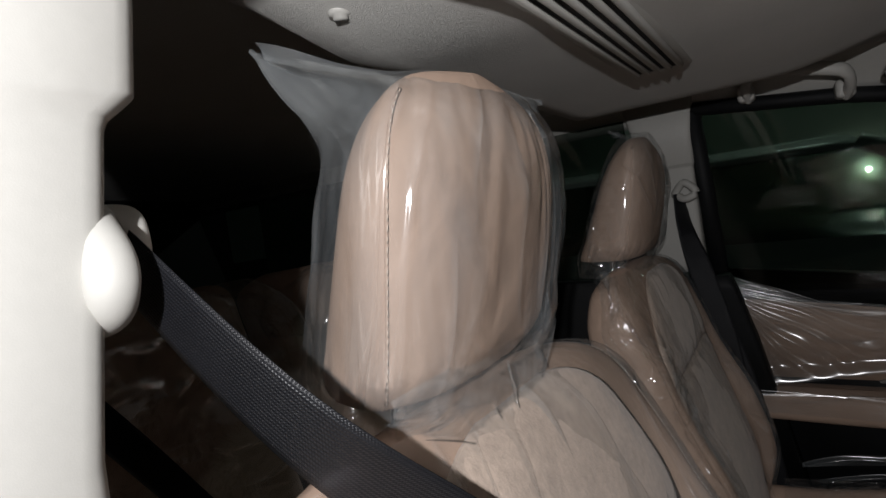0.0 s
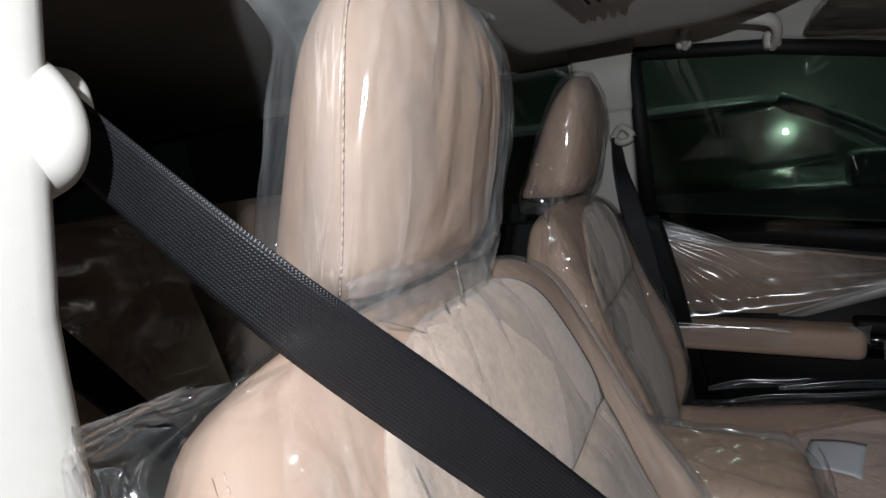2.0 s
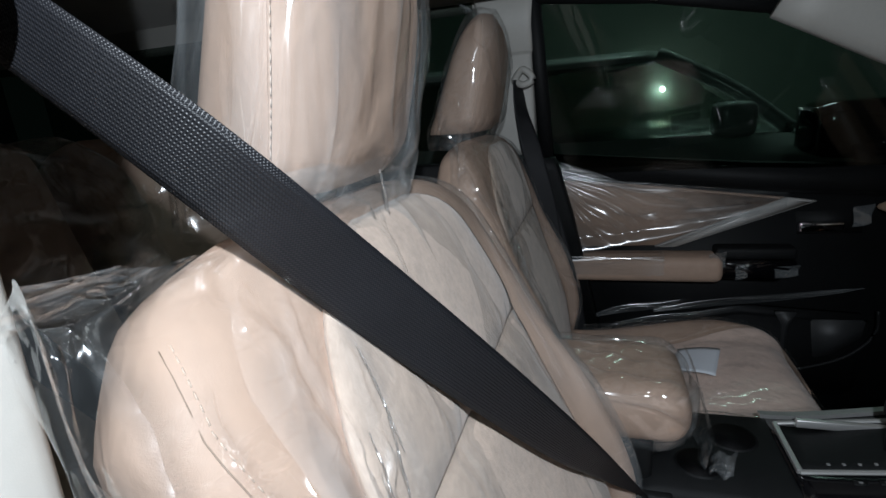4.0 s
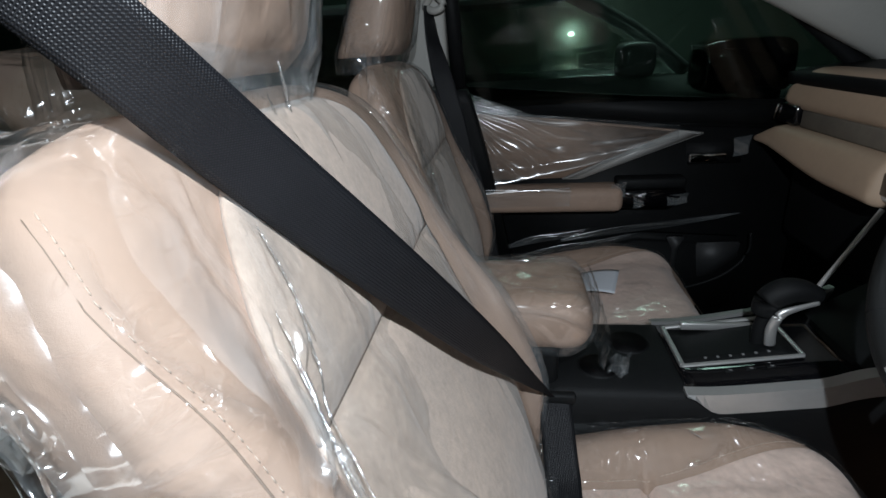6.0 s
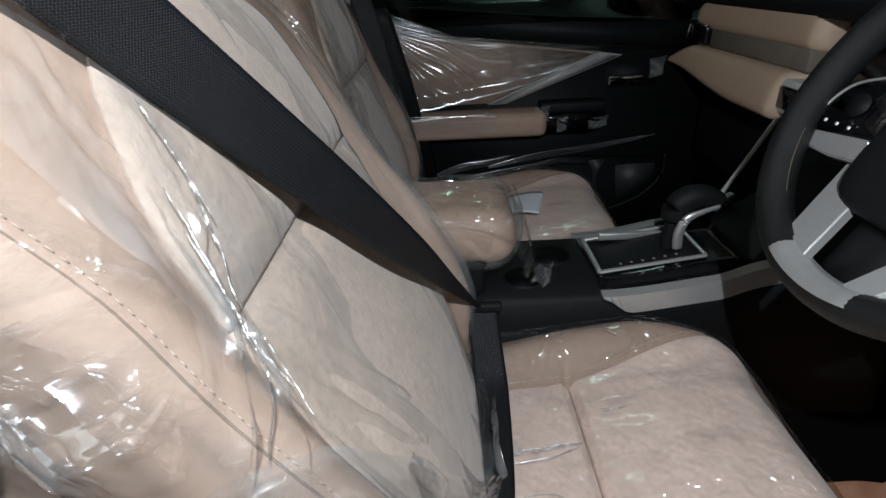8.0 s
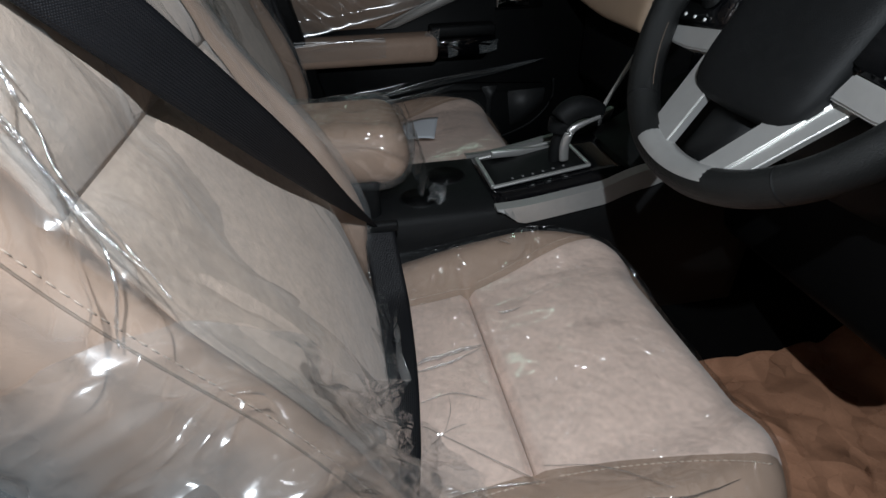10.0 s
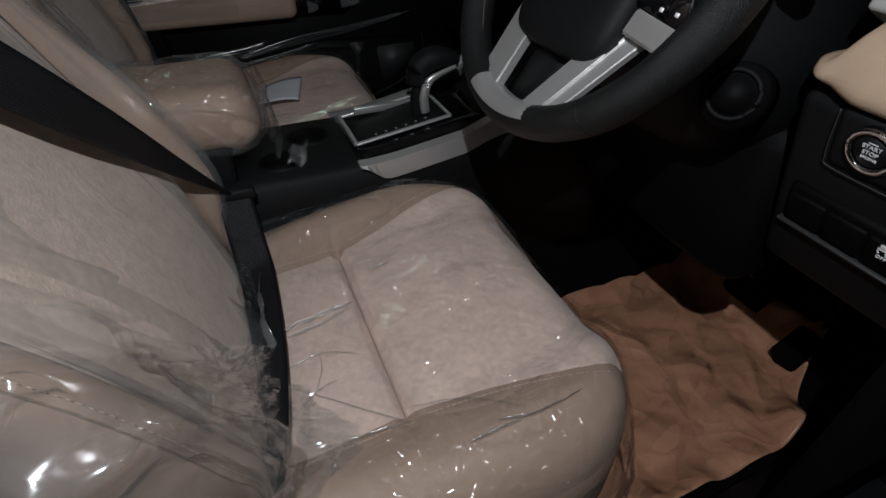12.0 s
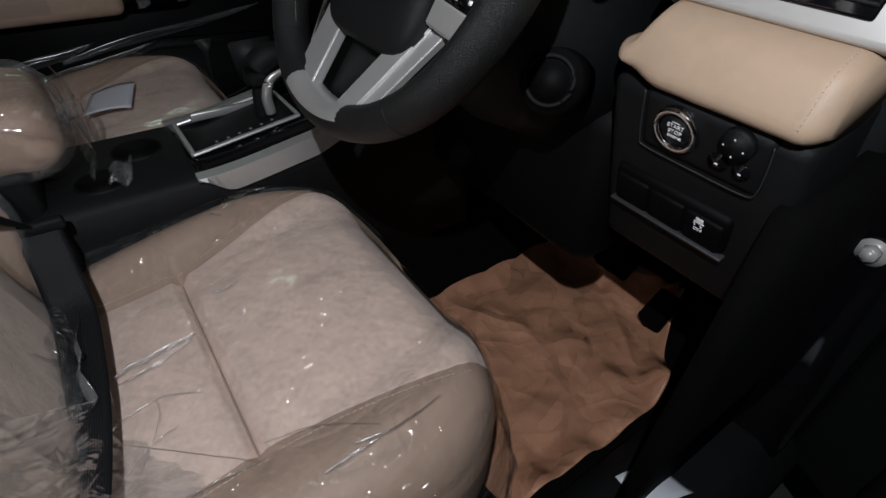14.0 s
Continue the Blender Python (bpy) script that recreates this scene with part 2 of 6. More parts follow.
_nt.links.new(_nt.nodes["Principled BSDF"].inputs["Normal"].links[0].from_socket, _vb.inputs["Normal"])
_nt.links.new(_vb.outputs[0], _nt.nodes["Principled BSDF"].inputs["Normal"])
SILVER = mat("satin_silver_plastic", (0.62, 0.615, 0.60), 0.34, metal=0.70, var=0.05, scale=(90, 8), bump=0.05, bscale=2000, rvar=0.05)
SILVERPAINT = mat("silver_painted_plastic", (0.50, 0.49, 0.47), 0.35, metal=0.15, var=0.04, scale=(90, 8), rvar=0.05)
CHROME = mat("chrome", (0.8, 0.8, 0.8), 0.07, metal=1.0, var=0.02)
TRIM = mat("pale_grey_trim", (0.40, 0.39, 0.36), 0.55, var=0.04, scale=(120, 5), bump=0.07, bscale=1200)
LINER = mat("headliner_fabric", (0.42, 0.41, 0.38), 0.95, var=0.10, scale=(400, 6), bump=0.7, bscale=900, sheen=0.1)
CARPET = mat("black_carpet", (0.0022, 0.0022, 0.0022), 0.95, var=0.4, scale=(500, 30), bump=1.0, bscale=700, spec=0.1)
PAPER = mat("brown_kraft_paper", (0.56, 0.29, 0.175), 0.28, var=0.10, scale=(200, 9), bump=0.12, bscale=500, big=0.0006, bigscale=9, rvar=0.08)
_pb = PAPER.node_tree.nodes.new("ShaderNodeBump")
_pb.inputs["Strength"].default_value, _pb.inputs["Distance"].default_value = 1.0, 1.0
PAPER.node_tree.links.new(ridges(PAPER.node_tree, PAPER.node_tree.nodes["Texture Coordinate"].outputs["Object"], 5.0, 0.0048, (0.40, 0.54), slim=0.3), _pb.inputs["Height"])
_old = PAPER.node_tree.nodes["Principled BSDF"].inputs["Normal"].links[0].from_node
PAPER.node_tree.links.new(_old.outputs[0], _pb.inputs["Normal"])
_pf = facet_bump(PAPER.node_tree, PAPER.node_tree.nodes["Texture Coordinate"].outputs["Object"], 8.0, 0.30, warp=0.50, last=_pb.outputs[0])
PAPER.node_tree.links.new(_pf.outputs[0], PAPER.node_tree.nodes["Principled BSDF"].inputs["Normal"])
WHITE = mat("white_paper", (0.72, 0.75, 0.80), 0.6, var=0.03)
WEBCORD = mat("black_rubber", (0.004, 0.004, 0.0045), 0.6, var=0.2)
DARKFAB = mat("grey_woven_strip", (0.16, 0.135, 0.105), 0.9, var=0.25, scale=(500, 20), bump=0.8, bscale=1200)
CARPAINT = mat("white_car_paint", (0.62, 0.66, 0.64), 0.25, var=0.03, coat=0.5)
CONCRETE = mat("garage_concrete", (0.06, 0.065, 0.06), 0.85, var=0.2, scale=(30, 2), bump=0.4, bscale=80)
WALLPAINT = mat("garage_wall_paint", (0.34, 0.42, 0.36), 0.8, var=0.12, scale=(20, 1.5), bump=0.2, bscale=60)
GREY = mat("dark_grey_plastic", (0.030, 0.031, 0.032), 0.5, var=0.15, scale=(120, 8), bump=0.3, bscale=900)
DIM = mat("dim_lettering", (0.22, 0.22, 0.22), 0.6, var=0.02)
LETTER = mat("white_lettering", (0.8, 0.8, 0.8), 0.5, var=0.02)

FILM_SEAT = film_mat("seat_polythene", 20, 7, 0.0030, 0.0024, 0.0007, 55, milk=0.06, gloss=0.16, base=0.085, patch=(0.44, 0.56), cpatch=(0.54, 0.64))
FILM_BAG = film_mat("headrest_polythene", 18, 7, 0.0030, 0.0018, 0.0, milk=0.062, gloss=0.16, base=0.12, patch=(0.40, 0.54))
FILM_FINE = film_mat("crinkled_polythene", 18, 3, 0.0060, 0.0030, 0.0060, 50, milk=0.022, gloss=0.11, base=0.08, patch=(0.48, 0.58), cpatch=(0.47, 0.58))
FILM_LOOSE = film_mat("loose_polythene", 16, 4, 0.0045, 0.0028, 0.0030, 45, milk=0.036, gloss=0.15, base=0.14, patch=(0.42, 0.54), cpatch=(0.46, 0.58))
FILM_TUFT = film_mat("stiff_crumpled_polythene", 20, 6, 0.0040, 0.0026, 0.0034, 45, milk=0.07, gloss=0.17, base=0.17, patch=(0.40, 0.52), cpatch=(0.42, 0.54))
FILM_DOOR = film_mat("door_polythene", 14, 10, 0.0008, 0.0008, 0.0, milk=0.07, gloss=0.20, base=0.14, patch=(0.48, 0.58))


FILM_STIFF = film_mat("stiff_polythene", 24, 2.5, 0.0062, 0.0042, 0.0026, 40, milk=0.045, gloss=0.10, base=0.11, patch=(0.42, 0.54), cpatch=(0.42, 0.54), turn=0.3)


def fold_mat():
    """Film pinched or rolled to a cord: several layers, so more gloss and more haze."""
    m = bpy.data.materials.new("pinched_polythene")
    m.use_nodes = True
    nt = m.node_tree
    nt.nodes.clear()
    N = nt.nodes.new
    out, tr, gl, df, a, b = N("ShaderNodeOutputMaterial"), N("ShaderNodeBsdfTransparent"), N("ShaderNodeBsdfGlossy"), N("ShaderNodeBsdfDiffuse"), N("ShaderNodeMixShader"), N("ShaderNodeMixShader")
    tc, n, bp = N("ShaderNodeTexCoord"), N("ShaderNodeTexNoise"), N("ShaderNodeBump")
    n.inputs["Scale"].default_value, n.inputs["Detail"].default_value = 110.0, 2.0
    nt.links.new(tc.outputs["Object"], n.inputs["Vector"])
    bp.inputs["Strength"].default_value, bp.inputs["Distance"].default_value = 1.0, 0.003
    nt.links.new(n.outputs[0], bp.inputs["Height"])
    nt.links.new(bp.outputs[0], gl.inputs["Normal"])
    tr.inputs[0].default_value = (0.98, 0.985, 0.985, 1)
    gl.inputs["Roughness"].default_value = 0.18
    df.inputs[0].default_value = (0.78, 0.83, 0.85, 1)
    a.inputs[0].default_value, b.inputs[0].default_value = 0.03, 0.30
    nt.links.new(tr.outputs[0], a.inputs[1])
    nt.links.new(df.outputs[0], a.inputs[2])
    nt.links.new(a.outputs[0], b.inputs[1])
    nt.links.new(gl.outputs[0], b.inputs[2])
    nt.links.new(b.outputs[0], out.inputs["Surface"])
    return m


FILM_FOLD = fold_mat()


def glass_mat():
    m = bpy.data.materials.new("tinted_glass")
    m.use_nodes = True
    nt = m.node_tree
    nt.nodes.clear()
    N = nt.nodes.new
    out, tr, gl, mx, fr = N("ShaderNodeOutputMaterial"), N("ShaderNodeBsdfTransparent"), N("ShaderNodeBsdfGlossy"), N("ShaderNodeMixShader"), N("ShaderNodeLayerWeight")
    tr.inputs[0].default_value = (0.43, 0.47, 0.445, 1)
    gl.inputs["Roughness"].default_value = 0.01
    fr.inputs[0].default_value = 0.5
    pw, ad = N("ShaderNodeMath"), N("ShaderNodeMath")
    pw.operation, ad.operation = "POWER", "MULTIPLY_ADD"
    pw.inputs[1].default_value, ad.inputs[1].default_value, ad.inputs[2].default_value = 4.0, 0.8, 0.04
    nt.links.new(fr.outputs["Facing"], pw.inputs[0])
    nt.links.new(pw.outputs[0], ad.inputs[0])
    nt.links.new(ad.outputs[0], mx.inputs[0])
    nt.links.new(tr.outputs[0], mx.inputs[1])
    nt.links.new(gl.outputs[0], mx.inputs[2])
    nt.links.new(mx.outputs[0], out.inputs["Surface"])
    return m


GLASS = glass_mat()
# emission that stands in for the torch mirrored in the parked car's window
GLINT = mat("torch_reflection_glow", (0.8, 0.8, 0.8), 0.5)
GLINT.node_tree.nodes["Principled BSDF"].inputs["Emission Color"].default_value = (1.0, 0.97, 0.86, 1)
GLINT.node_tree.nodes["Principled BSDF"].inputs["Emission Strength"].default_value = 320.0


def belt_mat():
    """Black webbing with ribs across and fine twill."""
    m = mat("black_seat_belt_webbing", (0.0085, 0.0088, 0.0105), 0.42, var=0.3, scale=(700, 20), spec=0.30)
    nt = m.node_tree
    N = nt.nodes.new
    b = nt.nodes["Principled BSDF"]
    uv, sep = N("ShaderNodeUVMap"), N("ShaderNodeSeparateXYZ")
    nt.links.new(uv.outputs[0], sep.inputs[0])

    def wave(out, freq):
        k, s = N("ShaderNodeMath"), N("ShaderNodeMath")
        k.operation, s.operation = "MULTIPLY", "SINE"
        k.inputs[1].default_value = freq
        nt.links.new(out, k.inputs[0])
        nt.links.new(k.outputs[0], s.inputs[0])
        return s
    a, c = wave(sep.outputs[0], 2 * math.pi * 560), wave(sep.outputs[1], 2 * math.pi * 430)
    mu = N("ShaderNodeMath")
    mu.operation = "MULTIPLY_ADD"
    nt.links.new(a.outputs[0], mu.inputs[0])
    nt.links.new(c.outputs[0], mu.inputs[1])
    nt.links.new(c.outputs[0], mu.inputs[2])
    bp = N("ShaderNodeBump")
    bp.inputs["Strength"].default_value, bp.inputs["Distance"].default_value = 1.0, 0.00013
    nt.links.new(mu.outputs[0], bp.inputs["Height"])
    nt.links.new(bp.outputs[0], b.inputs["Normal"])
    return m


WEB = belt_mat()


# ---- mesh helpers ----
def finish(name, bm, material, smooth=True):
    me = bpy.data.meshes.new(name)
    bmesh.ops.recalc_face_normals(bm, faces=bm.faces)
    bm.to_mesh(me)
    bm.free()
    if smooth:
        for p in me.polygons:
            p.use_smooth = True
    me.materials.append(material)
    return me


def part(name, bm, material, parent=None, label="", smooth=True):
    ob = new(name, finish(name, bm, material, smooth))
    if parent:
        ob.parent = parent
        if not parent.parent:
            ob.matrix_parent_inverse = parent.matrix_basis.inverted()
    if label:
        ob["label"] = label
    return ob


def thing(name, at, label, category, group="", kind=""):
    ob = new(name)
    ob.empty_display_size = 0.05
    ob.matrix_basis = Matrix.Translation(at)
    return tagged(ob, label, category, group, kind)


def single(name, bm, material, label, category, group="", kind="", smooth=True):
    return tagged(part(name, bm, material, smooth=smooth), label, category, group, kind)


def rbox(lo, hi, bev=0.006, seg=3, m=None):
    bm = bmesh.new()
    bmesh.ops.create_cube(bm, size=1)
    lo, hi = Vector(lo), Vector(hi)
    bmesh.ops.transform(bm, matrix=Matrix.LocRotScale((lo + hi) / 2, None, hi - lo), verts=bm.verts)
    if bev:
        bmesh.ops.bevel(bm, geom=bm.edges[:], offset=bev, segments=seg, profile=0.5, affect="EDGES")
    if m:
        bmesh.ops.transform(bm, matrix=m, verts=bm.verts)
    return bm


def cyl(p, q, r, r2=None, n=32, bev=0.0):
    bm = bmesh.new()
    p, q = Vector(p), Vector(q)
    d = q - p
    bmesh.ops.create_cone(bm, cap_ends=True, segments=n, radius1=r, radius2=r if r2 is None else r2, depth=d.length)
    if bev:
        es = [e for e in bm.edges if len(e.link_faces) == 2 and any(len(f.verts) > 4 for f in e.link_faces)]
        bmesh.ops.bevel(bm, geom=es, offset=bev, segments=2, affect="EDGES")
    bmesh.ops.transform(bm, matrix=Matrix.Translation((p + q) / 2) @ d.to_track_quat("Z", "Y").to_matrix().to_4x4(), verts=bm.verts)
    return bm


def loft(rings, close=True, cap=True):
    bm = bmesh.new()
    vs = [[bm.verts.new(p) for p in r] for r in rings]
    n = len(vs[0])
    for a, b in zip(vs, vs[1:]):
        for i in range(n if close else n - 1):
            j = (i + 1) % n
            bm.faces.new((a[i], a[j], b[j], b[i]))
    if cap and close:
        bm.faces.new(vs[0][::-1])
        bm.faces.new(vs[-1])
    return bm


def grid_uv(bm, vs, close=False):
    """Faces over a grid of vertices, with UVs in metres along its middle lines."""
    uvl = bm.loops.layers.uv.new("UVMap")
    nu, nv = len(vs) - 1, len(vs[0]) - (0 if close else 1)
    lu, lv = [0.0], [0.0]
    mid_v, mid_u = len(vs[0]) // 2, len(vs) // 2
    for i in range(nu):
        lu.append(lu[-1] + (vs[i + 1][mid_v].co - vs[i][mid_v].co).length)
    for j in range(nv):
        lv.append(lv[-1] + (vs[mid_u][(j + 1) % len(vs[0])].co - vs[mid_u][j].co).length)
    for i in range(nu):
        for j in range(nv):
            k = (j + 1) % len(vs[0])
            f = bm.faces.new((vs[i][j], vs[i + 1][j], vs[i + 1][k], vs[i][k]))
            for lp, c in zip(f.loops, ((lu[i], lv[j]), (lu[i + 1], lv[j]), (lu[i + 1], lv[j + 1]), (lu[i], lv[j + 1]))):
                lp[uvl].uv = c
    return bm


def sheet(fn, nu, nv, thick=0.0):
    """A grid over u, v in 0..1; thick: its depth along the normal, inwards."""
    bm = bmesh.new()
    grid_uv(bm, [[bm.verts.new(fn(i / nu, j / nv)) for j in range(nv + 1)] for i in range(nu + 1)])
    if thick:
        bm.normal_update()
        bmesh.ops.solidify(bm, geom=bm.faces[:], thickness=thick)
    return bm


def skin(rings):
    """An open tube of film through rings, with UVs: u along the tube."""
    bm = bmesh.new()
    return grid_uv(bm, [[bm.verts.new(p) for p in r] for r in rings], True)


def smoothpath(pts, n=8):
    """Catmull-Rom through a few points."""
    pts = [Vector(p) for p in pts]
    out = []
    for i in range(len(pts) - 1):
        p0, p1, p2, p3 = pts[max(i - 1, 0)], pts[i], pts[i + 1], pts[min(i + 2, len(pts) - 1)]
        for k in range(n):
            t = k / n
            out.append(0.5 * ((2 * p1) + (p2 - p0) * t + (2 * p0 - 5 * p1 + 4 * p2 - p3) * t * t + (3 * p1 - p0 - 3 * p2 + p3) * t ** 3))
    return out + [pts[-1]]


def tube(pts, r, n=10, flat=1.0, side=None, radii=None):
    """A round or flattened rod along a path; side: the wide direction of a flat one."""
    pts = [Vector(p) for p in pts]
    rings = []
    for i, p in enumerate(pts):
        d = (pts[min(i + 1, len(pts) - 1)] - pts[max(i - 1, 0)]).normalized()
        s = Vector(side) if side else (Vector((0, 0, 1)) if abs(d.z) < 0.9 else Vector((1, 0, 0)))
        a = (s - d * s.dot(d)).normalized()
        b = d.cross(a)
        rr = radii[i] if radii else r
        rings.append([p + a * rr * math.cos(2 * math.pi * k / n) + b * rr * flat * math.sin(2 * math.pi * k / n) for k in range(n)])
    return loft(rings)


def plate(poly, y0, y1, bev=0.004, seg=2, frame_m=None):
    """A flat panel: a polygon in x and z, from y0 to y1, with rounded edges; frame_m lays it elsewhere."""
    bm = bmesh.new()
    f = bm.faces.new([bm.verts.new((x, y0, z)) for x, z in poly])
    ex = bmesh.ops.extrude_face_region(bm, geom=[f])
    bmesh.ops.translate(bm, vec=(0, y1 - y0, 0), verts=[v for v in ex["geom"] if isinstance(v, bmesh.types.BMVert)])
    if bev:
        bmesh.ops.bevel(bm, geom=bm.edges[:], offset=bev, segments=seg, affect="EDGES", clamp_overlap=True)
    if frame_m:
        bmesh.ops.transform(bm, matrix=frame_m, verts=bm.verts)
    return bm


def merge(*bms):
    out = bmesh.new()
    for b in bms:
        me = bpy.data.meshes.new("tmp")
        b.to_mesh(me)
        b.free()
        out.from_mesh(me)
        bpy.data.meshes.remove(me)
    return out


def crumple(bm, amp, scale, seed=0.0):
    bm.normal_update()
    mv = [(v, v.normal * amp * noise.noise(v.co * scale + Vector((seed, seed * 2, seed * 3)))) for v in bm.verts]
    for v, d in mv:
        v.co += d
    return bm


def wrap(lo, hi, off, n, seed, amp=0.006, sc=26, k=5.0):
    bm = bmesh.new()
    bmesh.ops.create_cube(bm, size=1)
    bmesh.ops.subdivide_edges(bm, edges=bm.edges[:], cuts=n, use_grid_fill=True)
    lo, hi = Vector(lo) - Vector((off,) * 3), Vector(hi) + Vector((off,) * 3)
    c, h = (lo + hi) / 2, (hi - lo) / 2
    for v in bm.verts:
        p = v.co * 2
        r = sum(abs(a) ** k for a in p) ** (1 / k)
        p = p / r
        v.co = Vector((c.x + h.x * p.x, c.y + h.y * p.y, c.z + h.z * p.z))
    uvl = bm.loops.layers.uv.new("UVMap")
    bm.normal_update()
    for f in bm.faces:
        ax = max(range(3), key=lambda q: abs(f.normal[q]))
        for lp in f.loops:
            lp[uvl].uv = [lp.vert.co[q] for q in range(3) if q != ax]
    return crumple(bm, amp, sc, seed)


def crease_field(seed, count, span, w=(0.05, 0.14), h=(0.002, 0.007), angle=None):
    """Random straight creases over a patch of span metres; returns their height at a place."""
    rng = random.Random(seed)
    segs = []
    for _ in range(count):
        cx, cy = rng.uniform(0, span[0]), rng.uniform(0, span[1])
        a = rng.uniform(0, math.pi) if angle is None else rng.gauss(*angle)
        l = rng.uniform(*w)
        segs.append((cx, cy, math.cos(a), math.sin(a), l, rng.uniform(*h), rng.uniform(0.002, 0.005)))

    def height(x, y):
        z = 0.0
        for cx, cy, ca, sa, l, hh, wd in segs:
            dx, dy = x - cx, y - cy
            d = abs(dy * ca - dx * sa)
            if d > 4 * wd:
                continue
            t = abs(dx * ca + dy * sa) / l
            if t < 1:
                z += hh * math.exp(-(d / wd) ** 2) * (1 - t * t)
        return z
    return height


def stitches(path, step=0.007, length=0.0045, r=0.0007, lift=(0, 0, 0)):
    """Short threads along a path of points."""
    bms, acc, nxt = [], 0.0, 0.0
    pts = [Vector(p) + Vector(lift) for p in path]
    segs = []
    for a, b in zip(pts, pts[1:]):
        l = (b - a).length
        while nxt < acc + l:
            t = (nxt - acc) / l
            p = a.lerp(b, t)
            segs.append((p, p + (b - a).normalized() * length))
            nxt += step
        acc += l
    bm = bmesh.new()
    for p, q in segs:
        d = (q - p).normalized()
        a = d.orthogonal().normalized()
        b = d.cross(a)
        rr = [[bm.verts.new(o + (a * math.cos(k * math.pi / 2) + b * math.sin(k * math.pi / 2)) * r) for k in range(4)] for o in (p, q)]
        for k in range(4):
            bm.faces.new((rr[0][k], rr[0][(k + 1) % 4], rr[1][(k + 1) % 4], rr[1][k]))
        bm.faces.new(rr[0])
        bm.faces.new(rr[1])
    return bm


def sm(a, b, x):
    t = max(0.0, min(1.0, (x - a) / (b - a)))
    return t * t * (3 - 2 * t)


def lerp(a, b, t):
    return a + (b - a) * t


MID = 0.755          # the car's middle line; x forward, y to the car's left, z up from the cabin floor's underside


def mirror_y(y):
    return 2 * MID - y


# ---- setting: floor, roof, pillars, garage ----
def floor_fn(u, v):
    x, y = lerp(-2.2, 1.35, u), lerp(0.0, 2 * MID, v)
    z = 0.06 + 0.28 * sm(1.0, 1.3, x)
    z += 0.17 * (sm(MID - 0.20, MID - 0.10, y) - sm(MID + 0.10, MID + 0.20, y))
    return x, y, z


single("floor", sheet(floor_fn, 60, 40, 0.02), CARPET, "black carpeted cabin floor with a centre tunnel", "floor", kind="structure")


def roof_z(x, y):
    e = (y - MID) / 0.66
    base = 1.362 - 0.035 * abs(e) ** 2.5 - 0.12 * sm(0.15, 0.75, x)
    bulge = 0.088 * sm(-0.345, -0.300, x) * (1 - sm(0.02, 0.40, x)) * (1 - sm(0.42, 0.98, abs(e)))
    return base - bulge


single("ceiling", sheet(lambda u, v: (lerp(-2.2, 0.72, u), lerp(MID - 0.60, MID + 0.60, v), roof_z(lerp(-2.2, 0.72, u), lerp(MID - 0.60, MID + 0.60, v))), 110, 40, 0.02),
       LINER, "pale grey fabric headliner with a blower housing", "ceiling", kind="structure")


def pillar_b(side, label):
    """Trim of a B-pillar: leans in towards the roof, rounded in plan, with a step where the upper cover begins."""
    def ring(z, y, xa, xb):
        out = []
        for k in range(32):
            a = 2 * math.pi * k / 32
            cx, cy = math.cos(a), math.sin(a)
            px_ = (xa + xb) / 2 + (xb - xa) / 2 * math.copysign(abs(cx) ** 0.3, cx)
            py = y - 0.025 + 0.03 * math.copysign(abs(cy) ** 0.3, cy)
            if side < 0:
                out.append((0.036 + 1.35 * (px_ - 0.036), 0.03 + 1.35 * (py - 0.03), 1.086 + 1.35 * (z - 1.086)))
            else:
                out.append((px_, mirror_y(py), z))
        return out
    # the far lower cover spreads forward towards the sill
    xs = (0.040, -0.042, -0.076, -0.088) if side > 0 else (-0.10, -0.115, -0.127, -0.130)
    t = thing("pillar_trim", (-0.2, 0.0 if side < 0 else 2 * MID, 0.3), label, "pillar trim", kind="structure")
    part("lower_trim", loft([ring(0.30, 0.030, -0.30, xs[0]), ring(0.70, 0.070, -0.29, xs[1]), ring(0.83, 0.084, -0.278, xs[2]), ring(0.865, 0.088, -0.275, xs[3])]), BLACK, t, "black lower trim")
    part("upper_trim", loft([ring(0.88, 0.092, -0.262, -0.136), ring(0.90, 0.095, -0.262, -0.136), ring(1.03, 0.1005, -0.262, -0.138), ring(1.134, 0.1165, -0.262, -0.138),
                             ring(1.1385, 0.1185, -0.262, -0.138), ring(1.143, 0.1235, -0.262, -0.136), ring(1.146, 0.1265, -0.262, -0.135), ring(1.20, 0.134, -0.262, -0.134), ring(1.30, 0.165, -0.28, -0.12)]), TRIM, t)
    return t


pillar_b(1, "pale grey plastic B-pillar trim on the far side")
near = pillar_b(-1, "pale grey plastic B-pillar trim beside the open door")

# roof rails over the doors
for s in (-1, 1):
    def rail(u, v, s=s):
        x = lerp(-2.2, 0.95, u)
        drop = 0.19 * max(0.0, (x + 0.1) / 1.0) ** 1.9 if x > -0.1 else 0.0
        y = lerp(0.118, 0.225, v)
        z = lerp(1.250, 1.345, v ** 0.8) - drop
        return x, (y if s < 0 else mirror_y(y)), z
    single("trim", sheet(rail, 60, 8, 0.015), TRIM, "pale grey roof rail trim over the doors", "roof trim", kind="structure")

